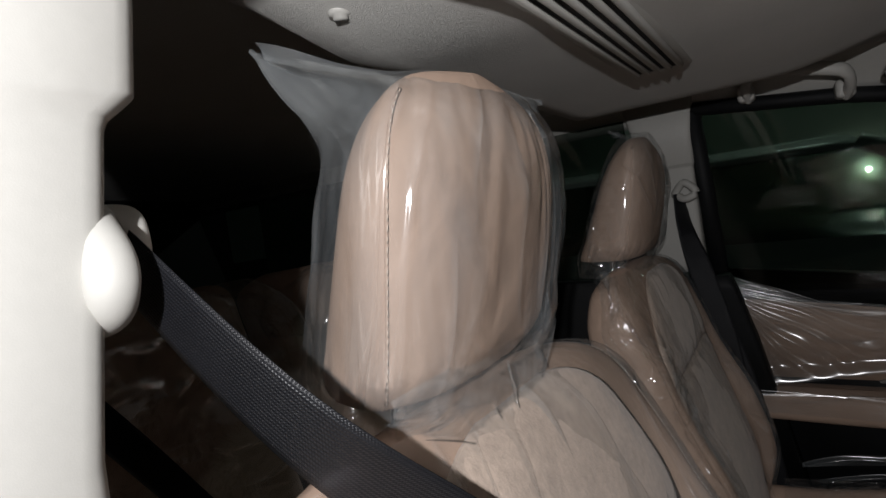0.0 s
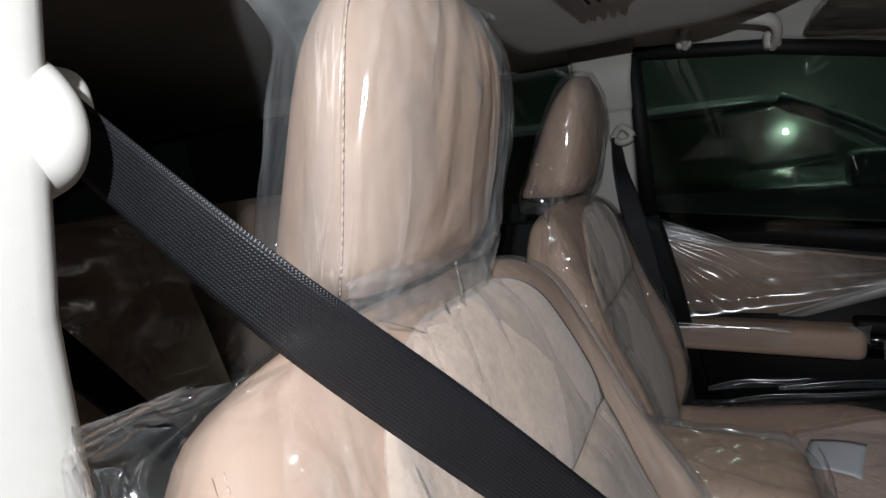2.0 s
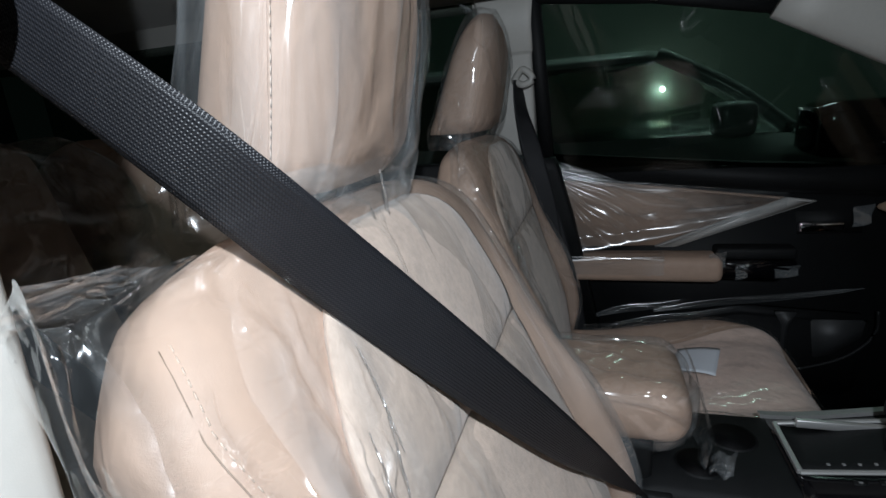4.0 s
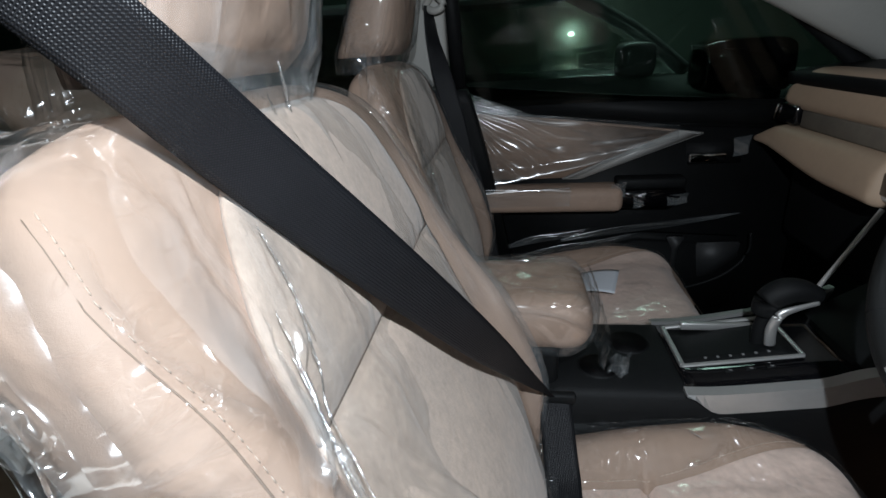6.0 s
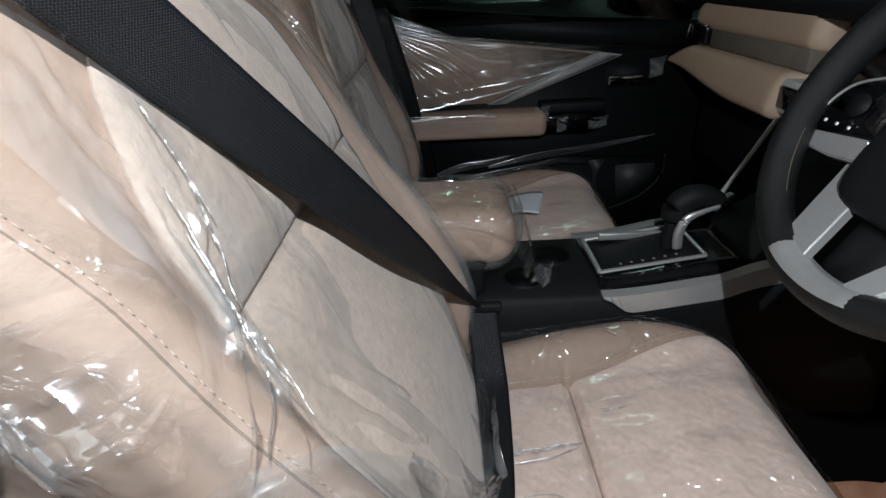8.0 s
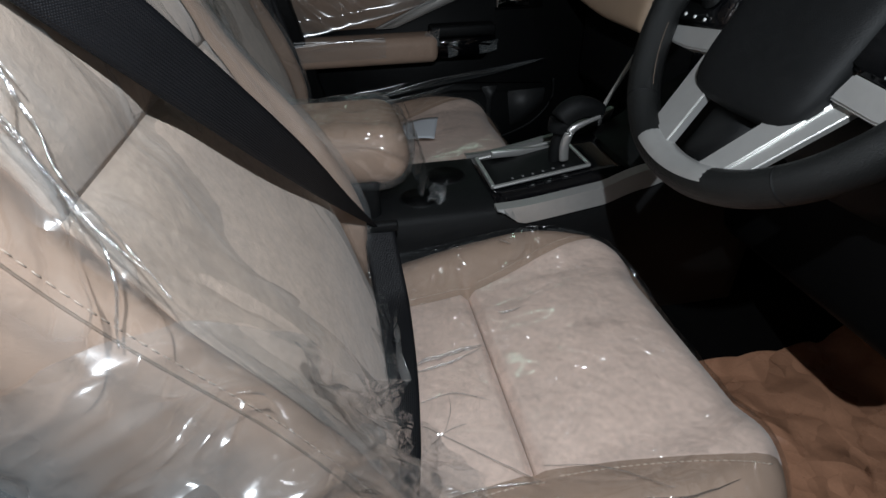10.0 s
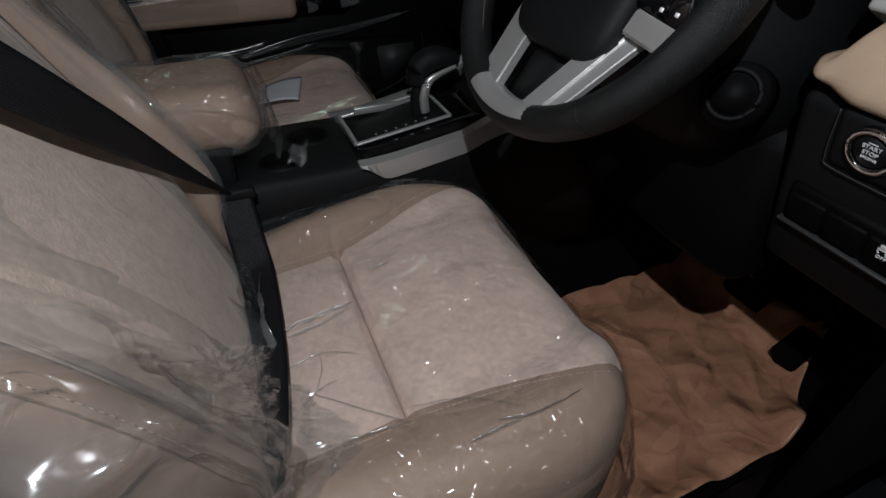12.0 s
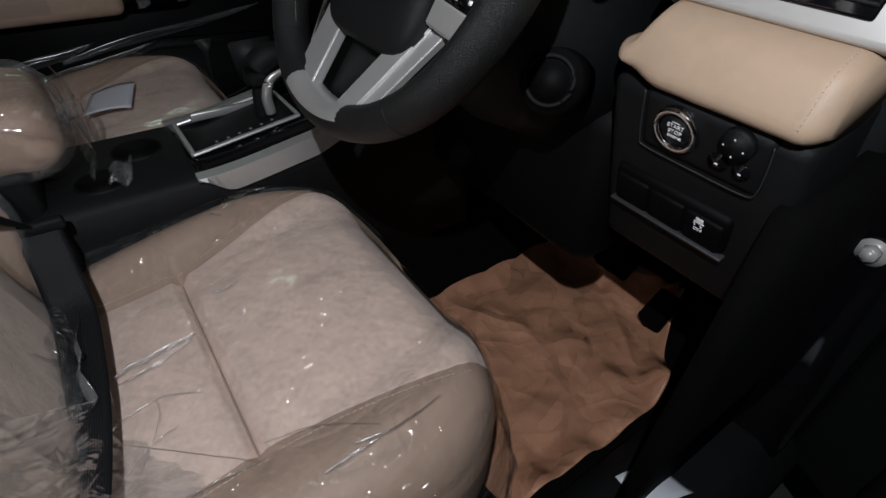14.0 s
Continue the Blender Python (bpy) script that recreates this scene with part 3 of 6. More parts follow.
# A-pillars: from the rail down to the dashboard's ends
for s in (-1, 1):
    rings = []
    for t in range(9):
        f = t / 8
        c = Vector((lerp(0.42, 1.06, f), lerp(0.165, 0.06, f), lerp(1.215, 0.90, f)))
        ring = []
        for k in range(14):
            a = 2 * math.pi * k / 14
            p = c + Vector((0.055 * math.cos(a) * 0.7, 0.035 * math.sin(a), 0.062 * math.cos(a)))
            ring.append((p.x, p.y if s < 0 else mirror_y(p.y), p.z))
        rings.append(ring)
    single("trim", loft(rings), TRIM, "pale grey A-pillar trim beside the windscreen", "pillar trim", kind="structure")

ground_bm = sheet(lambda u, v: (lerp(-40, 40, u), lerp(-40, 40, v), -0.36), 8, 8)
single("ground", ground_bm, CONCRETE, "dark concrete garage floor", "ground", kind="structure")


# ---- front seats ----
YC = 0.392           # middle of the driver's seat
SEAT_SHIFT = Vector((-0.035, 0.727, 0))


def cw(x):
    """Half width of the cushion."""
    f = max(0.0, (x - 0.27) / (0.528 - 0.27))
    return (0.258 + 0.033 * sm(-0.05, 0.25, x)) * max(0.0, 1 - f ** 3.5) ** 0.42


def ctop(x, y):
    """Height of the cushion's upper surface; y from its middle."""
    w = max(cw(x), 1e-4)
    r = min(1.0, abs(y) / w)
    base = 0.372 + 0.045 * sm(0.05, 0.42, x) - 0.09 * max(0.0, (x - 0.43) / 0.09) ** 2.2
    bol = 0.039 * sm(0.50, 0.80, r) * (1 - 0.45 * sm(0.30, 0.48, x))
    dip = -0.012 * (1 - sm(0.0, 0.013, abs(x - 0.218))) * (1 - sm(0.50, 0.66, r))
    z0 = 0.26
    return z0 + (base + bol + dip - z0) * max(0.0, 1 - r ** 6) ** 0.22


def cushion_rings():
    rings = []
    xs = [-0.10 + 0.56 * i / 160 for i in range(161)] + [0.465 + 0.057 * math.sin(math.pi / 2 * i / 12) for i in range(1, 13)]
    for x in xs:
        w = max(cw(x), 0.004)
        top = []
        for k in range(49):
            y = w * math.sin(math.pi * (k / 48 - 0.5))
            top.append((x, YC + y, ctop(x, y)))
        shrink = 1.0
        bot = [(x - 0.0, YC + w * shrink * math.sin(math.pi * (0.5 - k / 16)), 0.26 - 0.08 * max(0.0, math.cos(math.pi * (0.5 - k / 16))) ** 0.5 * (1 - 0.7 * sm(0.42, 0.52, x))) for k in range(1, 16)]
        rings.append(top + bot)
    return rings


REC = math.radians(22.5)
UP = Vector((-math.sin(REC), 0, math.cos(REC)))
FWD = Vector((math.cos(REC), 0, math.sin(REC)))
BASE = Vector((0.045, YC, 0.36))
BLEN = 0.642


def bw(s, side=1.0):
    """Half width of the backrest; the shoulder beside the door is squarer."""
    f = s / BLEN
    w = 0.222 + 0.048 * sm(0.0, 0.28, f) - 0.006 * sm(0.5, 0.95, f)
    if side < 0:
        return w * (1 - 0.20 * max(0.0, (f - 0.88) / 0.12) ** 1.2) * (1 - 0.30 * max(0.0, (f - 0.955) / 0.045) ** 2.5)
    e = max(0.0, (f - 0.83) / 0.17)
    return w * max(0.0, 1 - e ** 2.4) ** 0.42


def bfront(s, y):
    """Depth of the backrest's front face along FWD."""
    w = max(bw(s, y), 1e-4)
    r = min(1.0, abs(y) / w)
    f = s / BLEN
    bol = (0.054 - 0.030 * sm(0.42, 0.70, f)) * sm(0.70, 0.88, r) * sm(0.02, 0.22, f) * (1 - sm(0.66, 0.98, f))
    lum = 0.014 * math.exp(-((f - 0.30) / 0.16) ** 2)
    seam = -0.007 * math.exp(-((f - 0.664) / 0.028) ** 2) * (1 - sm(0.60, 0.80, r))
    return (0.045 + bol + lum + seam) * max(0.0, 1 - r ** 5) ** 0.3 * max(0.0, 1 - max(0.0, (f - 0.86) / 0.14) ** 2.5) ** 0.5


def bpt(s, y, lift=0.0):
    return BASE + UP * s + Vector((0, y, 0)) + FWD * (bfront(s, y) + lift)


def back_rings():
    rings = []
    ss = [BLEN * i / 44 for i in range(40)] + [BLEN * (39 / 44 + 5 / 44 * math.sin(math.pi / 2 * i / 10)) for i in range(1, 11)]
    for s in ss:
        wn, wf = max(bw(s, -1.0), 0.004), max(bw(s), 0.004)
        fr = [bpt(s, (wn if k < 20 else wf) * math.sin(math.pi * (k / 40 - 0.5))) for k in range(41)]
        th = 0.075 * max(0.02, 1 - max(0.0, (s / BLEN - 0.8) / 0.2) ** 2) ** 0.5
        bk = [BASE + UP * s + Vector((0, (wf if k < 8 else wn) * math.sin(math.pi * (0.5 - k / 16)), 0)) - FWD * th * max(0.0, math.cos(math.pi * (0.5 - k / 16))) ** 0.5 for k in range(1, 16)]
        rings.append(fr + bk)
    return rings


def hr_ring(f, grow=0.0, n=56):
    """A level ring of the headrest, f from its foot to its top."""
    z = lerp(0.968, 1.199, f) + grow * (2 * f - 1)
    e = max(0.0, (f - 0.52) / 0.48)
    lo = max(0.0, (0.14 - f) / 0.14)
    k = max(0.0, 1 - e ** 3.0) ** 0.38 * (1 - 0.14 * lo ** 2)
    wf, wb = 0.143 * k * (0.94 + 0.06 * sm(0, 0.5, f)) + grow, 0.098 * k + grow
    lean = 0.020 * f
    xf = -0.166 + 0.034 * f + 0.008 * math.sin(math.pi * f) - 0.026 * e ** 3 + grow * 0.8 - 0.015 * lo ** 2
    xb = -0.290 + 0.095 * f + 0.025 * e ** 3 - grow
    ring = []
    for i in range(n):
        a = 2 * math.pi * i / n
        c, s = math.cos(a), math.sin(a)
        g = math.copysign(abs(c) ** 0.62, c)
        h = math.copysign(abs(s) ** 0.62, s)
        t = (g + 1) / 2
        w = lerp(wb, wf, t)
        ring.append(Vector((lerp(xb, xf, t) + 0.010 * (1 - h * h) * max(0.0, g), YC + w * h, z)))
    return ring


WRINKLES = ((0.10, -0.10, 0.10), (0.16, 0.08, 0.55), (0.24, 0.26, 0.25), (0.32, 0.46, 0.15), (0.42, 0.66, 0.30), (0.52, 0.84, 0.12), (0.62, 1.00, 0.30), (0.05, -0.35, 0.45), (0.36, 0.36, 0.40), (0.46, 0.95, 0.45))


def wrinkled(f, n=220):
    """A ring of the headrest with soft wrinkles fanning from its top."""
    ring = hr_ring(f, 0.0, n)
    c = Vector((-0.215, YC, ring[0].z))
    g = min(1.0, max(0.0, (0.95 - f) / 0.90))
    for i, p in enumerate(ring):
        ang = math.remainder(2 * math.pi * i / n, 2 * math.pi)
        d = sum(math.exp(-((ang - lerp(a0, a1, g ** 0.8) - 0.02 * math.sin(f * 8 + a1 * 9)) / (0.018 + 0.022 * g)) ** 2) * sm(f0, f0 + 0.25, f) for a0, a1, f0 in WRINKLES) * sm(0.0, 0.2, g)
        low = math.exp(-((f - 0.05) / 0.10) ** 2) * noise.noise(Vector((ang * 7, f * 4, 3.0)))
        p -= (p - c).normalized() * (0.0022 * d + 0.004 * low)
    return ring


def hr_fs():
    return [0.0, 0.015, 0.04, 0.08] + [0.08 + 0.80 * i / 22 for i in range(1, 23)] + [0.88 + 0.12 * math.sin(math.pi / 2 * i / 10) for i in range(1, 11)]


def front_seat(label):
    t = thing("front_seat", (0.1, YC, 0.06), label, "car seat", "front seats")
    cushion = part("cushion", loft(cushion_rings()), LEATHER, t)

    def ins_edge(x):
        return 0.158 + 0.05 * sm(0.20, 0.47, x)

    def ins_front(u, v):
        x = lerp(0.2188, 0.487, u)
        y = lerp(-1, 1, v) * min(ins_edge(x), cw(x) * 0.93)
        return x, YC + y, ctop(x, y) - 0.002 + 0.0045 * (1 - abs(2 * v - 1) ** 26) * (1 - sm(0.93, 1.0, u) ** 2) + 0.003 * math.sin(math.pi * u) * (1 - abs(2 * v - 1) ** 4)

    def ins_rear(u, v):
        x = lerp(0.03, 0.2172, u)
        y = lerp(-1, 1, v) * ins_edge(x)
        return x, YC + y, ctop(x, y) - 0.002 + 0.0045 * (1 - abs(2 * v - 1) ** 26) * sm(0.0, 0.1, u) + 0.003 * math.sin(math.pi * u) * (1 - abs(2 * v - 1) ** 4)
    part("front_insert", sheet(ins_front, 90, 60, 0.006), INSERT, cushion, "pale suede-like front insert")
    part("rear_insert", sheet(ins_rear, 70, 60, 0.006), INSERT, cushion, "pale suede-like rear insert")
    for sgn in (-1, 1):
        part("stitching", stitches([(x, YC + sgn * (ins_edge(x) + 0.006), ctop(x, sgn * (ins_edge(x) + 0.006)) + 0.0012) for x in [0.06 + 0.02 * i for i in range(20)]]), THREAD, cushion)
    back = part("backrest", loft(back_rings()), LEATHER, t)

    def bedge(f):
        return lerp(0.158, 0.194, sm(0.05, 0.50, f)) - 0.045 * sm(0.72, 0.95, f)

    def panel(s0, s1):
        def fn(u, v):
            s = lerp(s0, s1, u) * BLEN
            y = lerp(-1, 1, v) * min(bedge(s / BLEN), 0.9 * bw(s)) * (max(0.0, 1 - max(0.0, (u - 0.60) / 0.42) ** 3) ** 0.5 if s1 > 0.9 else 1.0)
            return bpt(s, y, -0.0012 + 0.0032 * (1 - abs(2 * v - 1) ** 10) * (1 - abs(2 * u - 1) ** 18) + 0.003 * math.sin(math.pi * u) * (1 - abs(2 * v - 1) ** 4))
        return sheet(fn, 30, 30, 0.006)
    def seam_at(f):
        """Place of the bolster's seam, as a share of the half width; it runs out to the shoulder's corner."""
        return 0.92 + 0.028 * sm(0.74, 0.88, f) + 0.045 * sm(0.88, 0.97, f)
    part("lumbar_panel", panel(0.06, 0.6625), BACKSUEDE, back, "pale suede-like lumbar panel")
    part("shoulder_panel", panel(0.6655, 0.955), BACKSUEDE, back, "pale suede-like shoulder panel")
    for sgn in (-1, 1):
        fs = [0.04 + 0.0225 * i for i in range(41)]
        part("stitching", stitches([bpt(f * BLEN, sgn * (seam_at(f) - 0.014) * bw(f * BLEN, sgn), 0.0008) for f in fs], 0.0065, 0.0040, 0.00036), THREAD, back)
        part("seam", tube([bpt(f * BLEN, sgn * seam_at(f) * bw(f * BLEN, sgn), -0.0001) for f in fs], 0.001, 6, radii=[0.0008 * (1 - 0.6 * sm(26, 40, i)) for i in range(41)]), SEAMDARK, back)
    head = part("headrest", loft([wrinkled(f) for f in [k / 90 for k in range(80)] + hr_fs()[-10:]]), LEATHER, t)
    for sgn in (-1, 1):
        path = []
        for f in [0.03 + 0.03 * i for i in range(30)]:
            r = hr_ring(f, 0.0)
            k = int(round(len(r) * (0.168 if sgn > 0 else 0.832)))
            path.append(r[k % len(r)])
        part("seam", tube(path, 0.0014, 6), LEATHER, head)
        part("stitching", stitches([p + Vector((0.002, sgn * 0.0018, 0)) for p in path], 0.0065, 0.0042, 0.00042), THREAD, head)
    for sgn in (-1, 1):
        part("headrest_post", cyl((-0.235, YC + sgn * 0.06, 0.86), (-0.215, YC + sgn * 0.06, 1.0), 0.006), CHROME, t, "chrome post")
    part("side_shield", rbox((-0.12, YC - 0.285, 0.14), (0.38, YC - 0.245, 0.255), 0.02, 3), BLACK, t, "black plastic side shield")
    part("seat_rail", rbox((-0.12, YC - 0.20, 0.06), (0.44, YC + 0.20, 0.185), 0.01, 2), BLACK, t, "black steel rail")
    return t


driver_seat = front_seat("beige leather driver's seat wrapped in clear plastic")
# the passenger's backrest is set more upright, with its top at the same place
DRIVER_BACK = (REC, UP, FWD, BASE)
REC = math.radians(14.5)
UP, FWD = Vector((-math.sin(REC), 0, math.cos(REC))), Vector((math.cos(REC), 0, math.sin(REC)))
BASE = DRIVER_BACK[3] + (DRIVER_BACK[1] - UP) * BLEN
PASSENGER_BACK = (REC, UP, FWD, BASE)
passenger_seat = front_seat("beige leather front passenger seat under clear plastic")
passenger_seat.location += SEAT_SHIFT
REC, UP, FWD, BASE = DRIVER_BACK


# ---- plastic covers ----
BAG_FOLDS = ((0.05, -0.30, 0.0030), (0.12, -0.05, 0.0034), (0.20, 0.18, 0.0040), (0.30, 0.36, 0.0036), (0.40, 0.58, 0.0042), (0.50, 0.74, 0.0036), (0.60, 0.95, 0.0038), (0.70, 1.10, 0.0030), (-0.55, -0.85, 0.0035), (-0.75, -1.15, 0.0040))


def bag_folds(ang, f):
    """Soft folds of the bag, fanning from its sealed top down over the front."""
    g = min(1.0, max(0.0, (0.95 - f) / 0.75))
    return sum(h * math.exp(-((ang - lerp(a0, a1, g ** 0.8) - 0.03 * math.sin(f * 9 + a1 * 7)) / (0.022 + 0.018 * g)) ** 2) for a0, a1, h in BAG_FOLDS) * 1.5 * sm(0.02, 0.25, g) * (0.75 + 0.5 * noise.noise(Vector((f * 6, ang * 4, 2.0))))


def bag_rings(seed):
    """A loose polythene bag over the headrest, flattened to a sealed edge at its top."""
    rings = []
    n = 200
    for j in range(44):
        f = j / 43
        zs = [lerp(0.952 - 0.006 * math.exp(-((math.remainder(2 * math.pi * i / n, 2 * math.pi) - 0.75) / 0.75) ** 2), 1.213, f) for i in range(n)]
        low = [(zz - 0.968) / 0.231 for zz in zs]
        src = [hr_ring(max(0.0, min(0.90, fh)), 0.006 + 0.008 * sm(0.15, -0.2, fh), n)[i] for i, fh in enumerate(low)]
        top = sm(0.80, 1.0, f) ** 1.2
        ring = []
        for i, p in enumerate(src):
            ang = 2 * math.pi * i / n
            z = zs[i]
            q = Vector((p.x, p.y, z))
            along, across = math.cos(ang - math.radians(62)), math.sin(ang - math.radians(62))
            edge = Vector((-0.2125, YC + 0.010, z)) + Vector((0.058, 0.108, -0.018 * top)) * along * (1 + 0.05 * top) + Vector((0.012, -0.006, 0)) * across * (1.15 - top)
            rear = sm(0.15, -0.55, math.cos(ang))
            early = sm(0.66, 1.0, f) * rear * sm(0.30, -0.25, math.sin(ang))
            q = q.lerp(edge, max(top * top, early * 0.96))
            q += Vector((-0.006, -0.005, 0)) * rear * (1 - top) * (0.35 + 0.65 * math.sin(math.pi * min(1.0, f * 1.05)))
            fold = noise.noise(Vector((ang * 3.2 + seed, f * 2.2, seed)))
            fine = noise.noise(Vector((ang * 9 + f * 2, f * 3.0, seed + 4)))
            rad = Vector((q.x + 0.215, q.y - YC, 0))
            pouch = sm(0.30, 0.0, f) * math.exp(-((math.remainder(ang, 2 * math.pi) - 0.75) / 0.7) ** 2)
            q += rad.normalized() * (0.0045 * fold + 0.0035 * (0.4 - abs(fine)) + 0.003 + pouch * (0.014 + 0.010 * math.sin(ang * 9 + 2.0 * f)) + bag_folds(math.remainder(ang, 2 * math.pi), f))
            q.z += (0.010 * noise.noise(Vector((ang * 2.2, seed, 1))) if j == 0 else 0) + 0.005 * noise.noise(Vector((ang * 4, seed, f * 6))) * top
            ring.append(q)
        rings.append(ring)
    return rings


def bag_seal(u, v):
    """The flat welded strip along the bag's top."""
    a = lerp(-0.99, 1.03, u)
    q = Vector((-0.2125, YC + 0.010, 1.207 - 0.018 * a)) + Vector((0.058, 0.108, 0)) * a
    wav = noise.noise(Vector((u * 6, v, 2.0)))
    return q + Vector((-0.006 * wav - 0.008 * v, 0.003 * wav, v * (0.017 - 0.004 * abs(a)) + 0.004 * math.cos(u * 9) * v))


bag = thing("plastic_headrest_bag", (-0.21, YC, 0.89), "clear polythene bag pulled over the driver's headrest", "plastic bag", "plastic covers")
part("bag_body", skin(bag_rings(3.0)), FILM_BAG, bag)
part("sealed_edge", sheet(bag_seal, 60, 6), FILM_BAG, bag, "flat welded top edge")
POUCH = ((0.0, 0.245, 0.982), (0.22, 0.300, 0.949), (0.45, 0.345, 0.922), (0.66, 0.385, 0.899), (0.78, 0.408, 0.896), (0.90, 0.437, 0.925), (1.0, 0.480, 0.973))


def bag_pouch(u, v):
    """The bag's loose lower edge, hanging as a pouch below the front of the headrest."""
    for (u0, y0, z0), (u1, y1, z1) in zip(POUCH, POUCH[1:]):
        if u <= u1 + 1e-6:
            t = (u - u0) / (u1 - u0)
            yb, zb = lerp(y0, y1, t), lerp(z0, z1, t)
            break
    fold = 0.45 - abs(noise.noise(Vector((u * 7 + v * 1.5, v * 1.2, 8.0)))) * 1.8
    y = lerp(lerp(0.255, 0.505, u), yb, v ** 0.8)
    return Vector((-0.158 + 0.008 * math.sin(math.pi * v) + 0.010 * fold * v, y, lerp(0.992, zb, v)))


part("loose_hem", sheet(bag_pouch, 90, 40), FILM_BAG, bag, "loose lower edge hanging as a pouch")
bag2 = thing("plastic_headrest_bag", (-0.21, YC, 0.89), "clear polythene bag drawn tight over the passenger's headrest", "plastic bag", "plastic covers")
snug = []
for f in [-0.10, -0.05] + hr_fs()[2:-1]:
    snug.append([p + Vector((0, 0, 0.231 * min(0.0, f))) for p in hr_ring(max(0.0, f), 0.008, 72)])
part("bag_body", crumple(skin(snug), 0.007, 18, 4.0), FILM_STIFF, bag2)
part("gathered_top", crumple(sheet(lambda u, v: Vector((-0.185 - 0.02 * v, YC + lerp(-0.05, 0.06, u), 1.203 + 0.020 * v * (0.6 + 0.4 * math.sin(u * 13)))), 40, 8), 0.006, 40, 1.0), FILM_BAG, bag2)
bag2.location += SEAT_SHIFT


# long folds of the cover: width and height along the backrest at both ends, height, half width
FOLDS = ((-0.72, 0.93, -0.71, 0.80, 0.006, 0.004), (-0.71, 0.80, -0.80, 0.70, 0.008, 0.0035), (-0.80, 0.71, -0.99, 0.61, 0.010, 0.003), (-0.60, 0.86, -0.65, 0.74, 0.005, 0.0035), (-0.65, 0.76, -0.80, 0.65, 0.009, 0.003), (-0.80, 0.66, -0.95, 0.56, 0.008, 0.003),
         (-0.92, 0.97, -0.77, 0.89, 0.006, 0.006), (-0.78, 0.90, -0.80, 0.78, 0.006, 0.007), (-0.84, 0.80, -0.93, 0.66, 0.004, 0.006), (-0.98, 1.00, -1.02, 0.92, 0.008, 0.004), (-0.62, 0.66, -0.35, 0.40, 0.005, 0.004), (-0.70, 0.62, -0.50, 0.38, 0.004, 0.005),
         (-0.30, 0.97, -0.42, 0.70, 0.004, 0.004), (-0.12, 0.97, -0.30, 0.62, 0.0035, 0.005), (0.10, 0.97, -0.02, 0.60, 0.0035, 0.005), (0.30, 0.95, 0.42, 0.60, 0.004, 0.004), (0.55, 0.90, 0.60, 0.45, 0.004, 0.005), (-0.45, 0.95, -0.50, 0.80, 0.004, 0.005), (0.40, 0.45, 0.20, 0.15, 0.003, 0.005))


def fold_lift(a, f):
    """Height of the long folds at a place of the backrest."""
    h = 0.0
    for a0, f0, a1, f1, hh, wd in FOLDS:
        x0, y0, x1, y1 = a0 * 0.26, f0 * BLEN, a1 * 0.26, f1 * BLEN
        dx, dy = x1 - x0, y1 - y0
        ll = dx * dx + dy * dy
        px_, py_ = a * 0.26 - x0, f * BLEN - y0
        t = (px_ * dx + py_ * dy) / ll
        if -0.15 < t < 1.15:
            d = (px_ * dy - py_ * dx) / math.sqrt(ll) + 0.003 * noise.noise(Vector((t * 4, a0 * 9, f0 * 5)))
            if abs(d) < 4 * wd:
                h += hh * math.exp(-(d / wd) ** 2) * sm(-0.15, 0.2, t) * (1 - sm(0.8, 1.15, t)) * (0.75 + 0.5 * noise.noise(Vector((t * 6, a0 * 7, 4.0))))
    return h


def rough(p, amp):
    """Creased displacement: sharp ridges at three sizes."""
    h = 0.0
    for k, (sc, w) in enumerate(((10, 1.0), (22, 0.55), (45, 0.16))):
        h += w * (0.5 - abs(noise.noise(Vector(p) * sc + Vector((k * 7.1, k * 3.3, 2.0)))) * 1.6)
    return amp * h


def back_film(a0, a1):
    """The cover over the backrest between two widths: across the front, or hanging beside it, with long folds."""
    def fn(u, v):
        s_ = lerp(0.03, 0.99, u) * BLEN
        a = lerp(a0, a1, v)
        if a < -1:
            a = -1 + (a + 1) * (1 - 0.5 * sm(0.55, 0.8, u))
        w = bw(s_, a)
        c = max(-1.0, min(1.0, a))
        p = bpt(s_, c * w, 0.0)
        wob = noise.noise(Vector((a * 7 + u * 2, u * 2.4, 1.5)))
        lift = 0.0085 + 0.003 * wob
        p = p + FWD * (lift + fold_lift(a, s_ / BLEN) + 0.004 * noise.noise(Vector((a * 3.0 + u * 2.0, u * 1.6, 5.5))))
        if abs(a) > 0.88:
            side = math.copysign(1.0, a)
            out = min(1.0, (abs(a) - 0.88) / 0.14)
            if side < 0:
                p += FWD * rough((u * 0.64, a * 0.27, 1.9), 0.006) * sm(0.88, 0.96, abs(a))
            p += Vector((0, side, 0)) * out * ((0.020 if side < 0 else 0.006) + 0.010 * noise.noise(Vector((u * 6, a * 4, 7))) + ((rough((u * 0.64, a * 0.25, 0.5), 0.014) + 0.009 * math.sin(a * 34 + u * 5 + 2.5 * wob) * sm(1.0, 1.1, abs(a))) if side < 0 else 0.0))
        if abs(a) > 1:
            p -= FWD * (abs(a) - 1) * 0.26 * (1 - 0.6 * sm(0.55, 0.82, u))
        ear = math.exp(-((u - 0.95) / 0.045) ** 2 - ((a + 1.12) / 0.11) ** 2)
        p += Vector((0.02, -0.040, 0.042)) * ear * (1 + rough((u * 0.6, a * 0.3, 3.1), 0.8))
        if p.y < 0.112:
            p.y = 0.112 - 0.25 * (0.112 - p.y)
        lobe = math.exp(-((u - 0.72) / 0.11) ** 2 - ((a + 1.02) / 0.13) ** 2)
        p += (FWD * 0.020 + Vector((0, -0.018, 0.008))) * lobe * (1 + rough((u * 0.9, a * 0.4, 8.1), 1.3))
        return p
    return fn


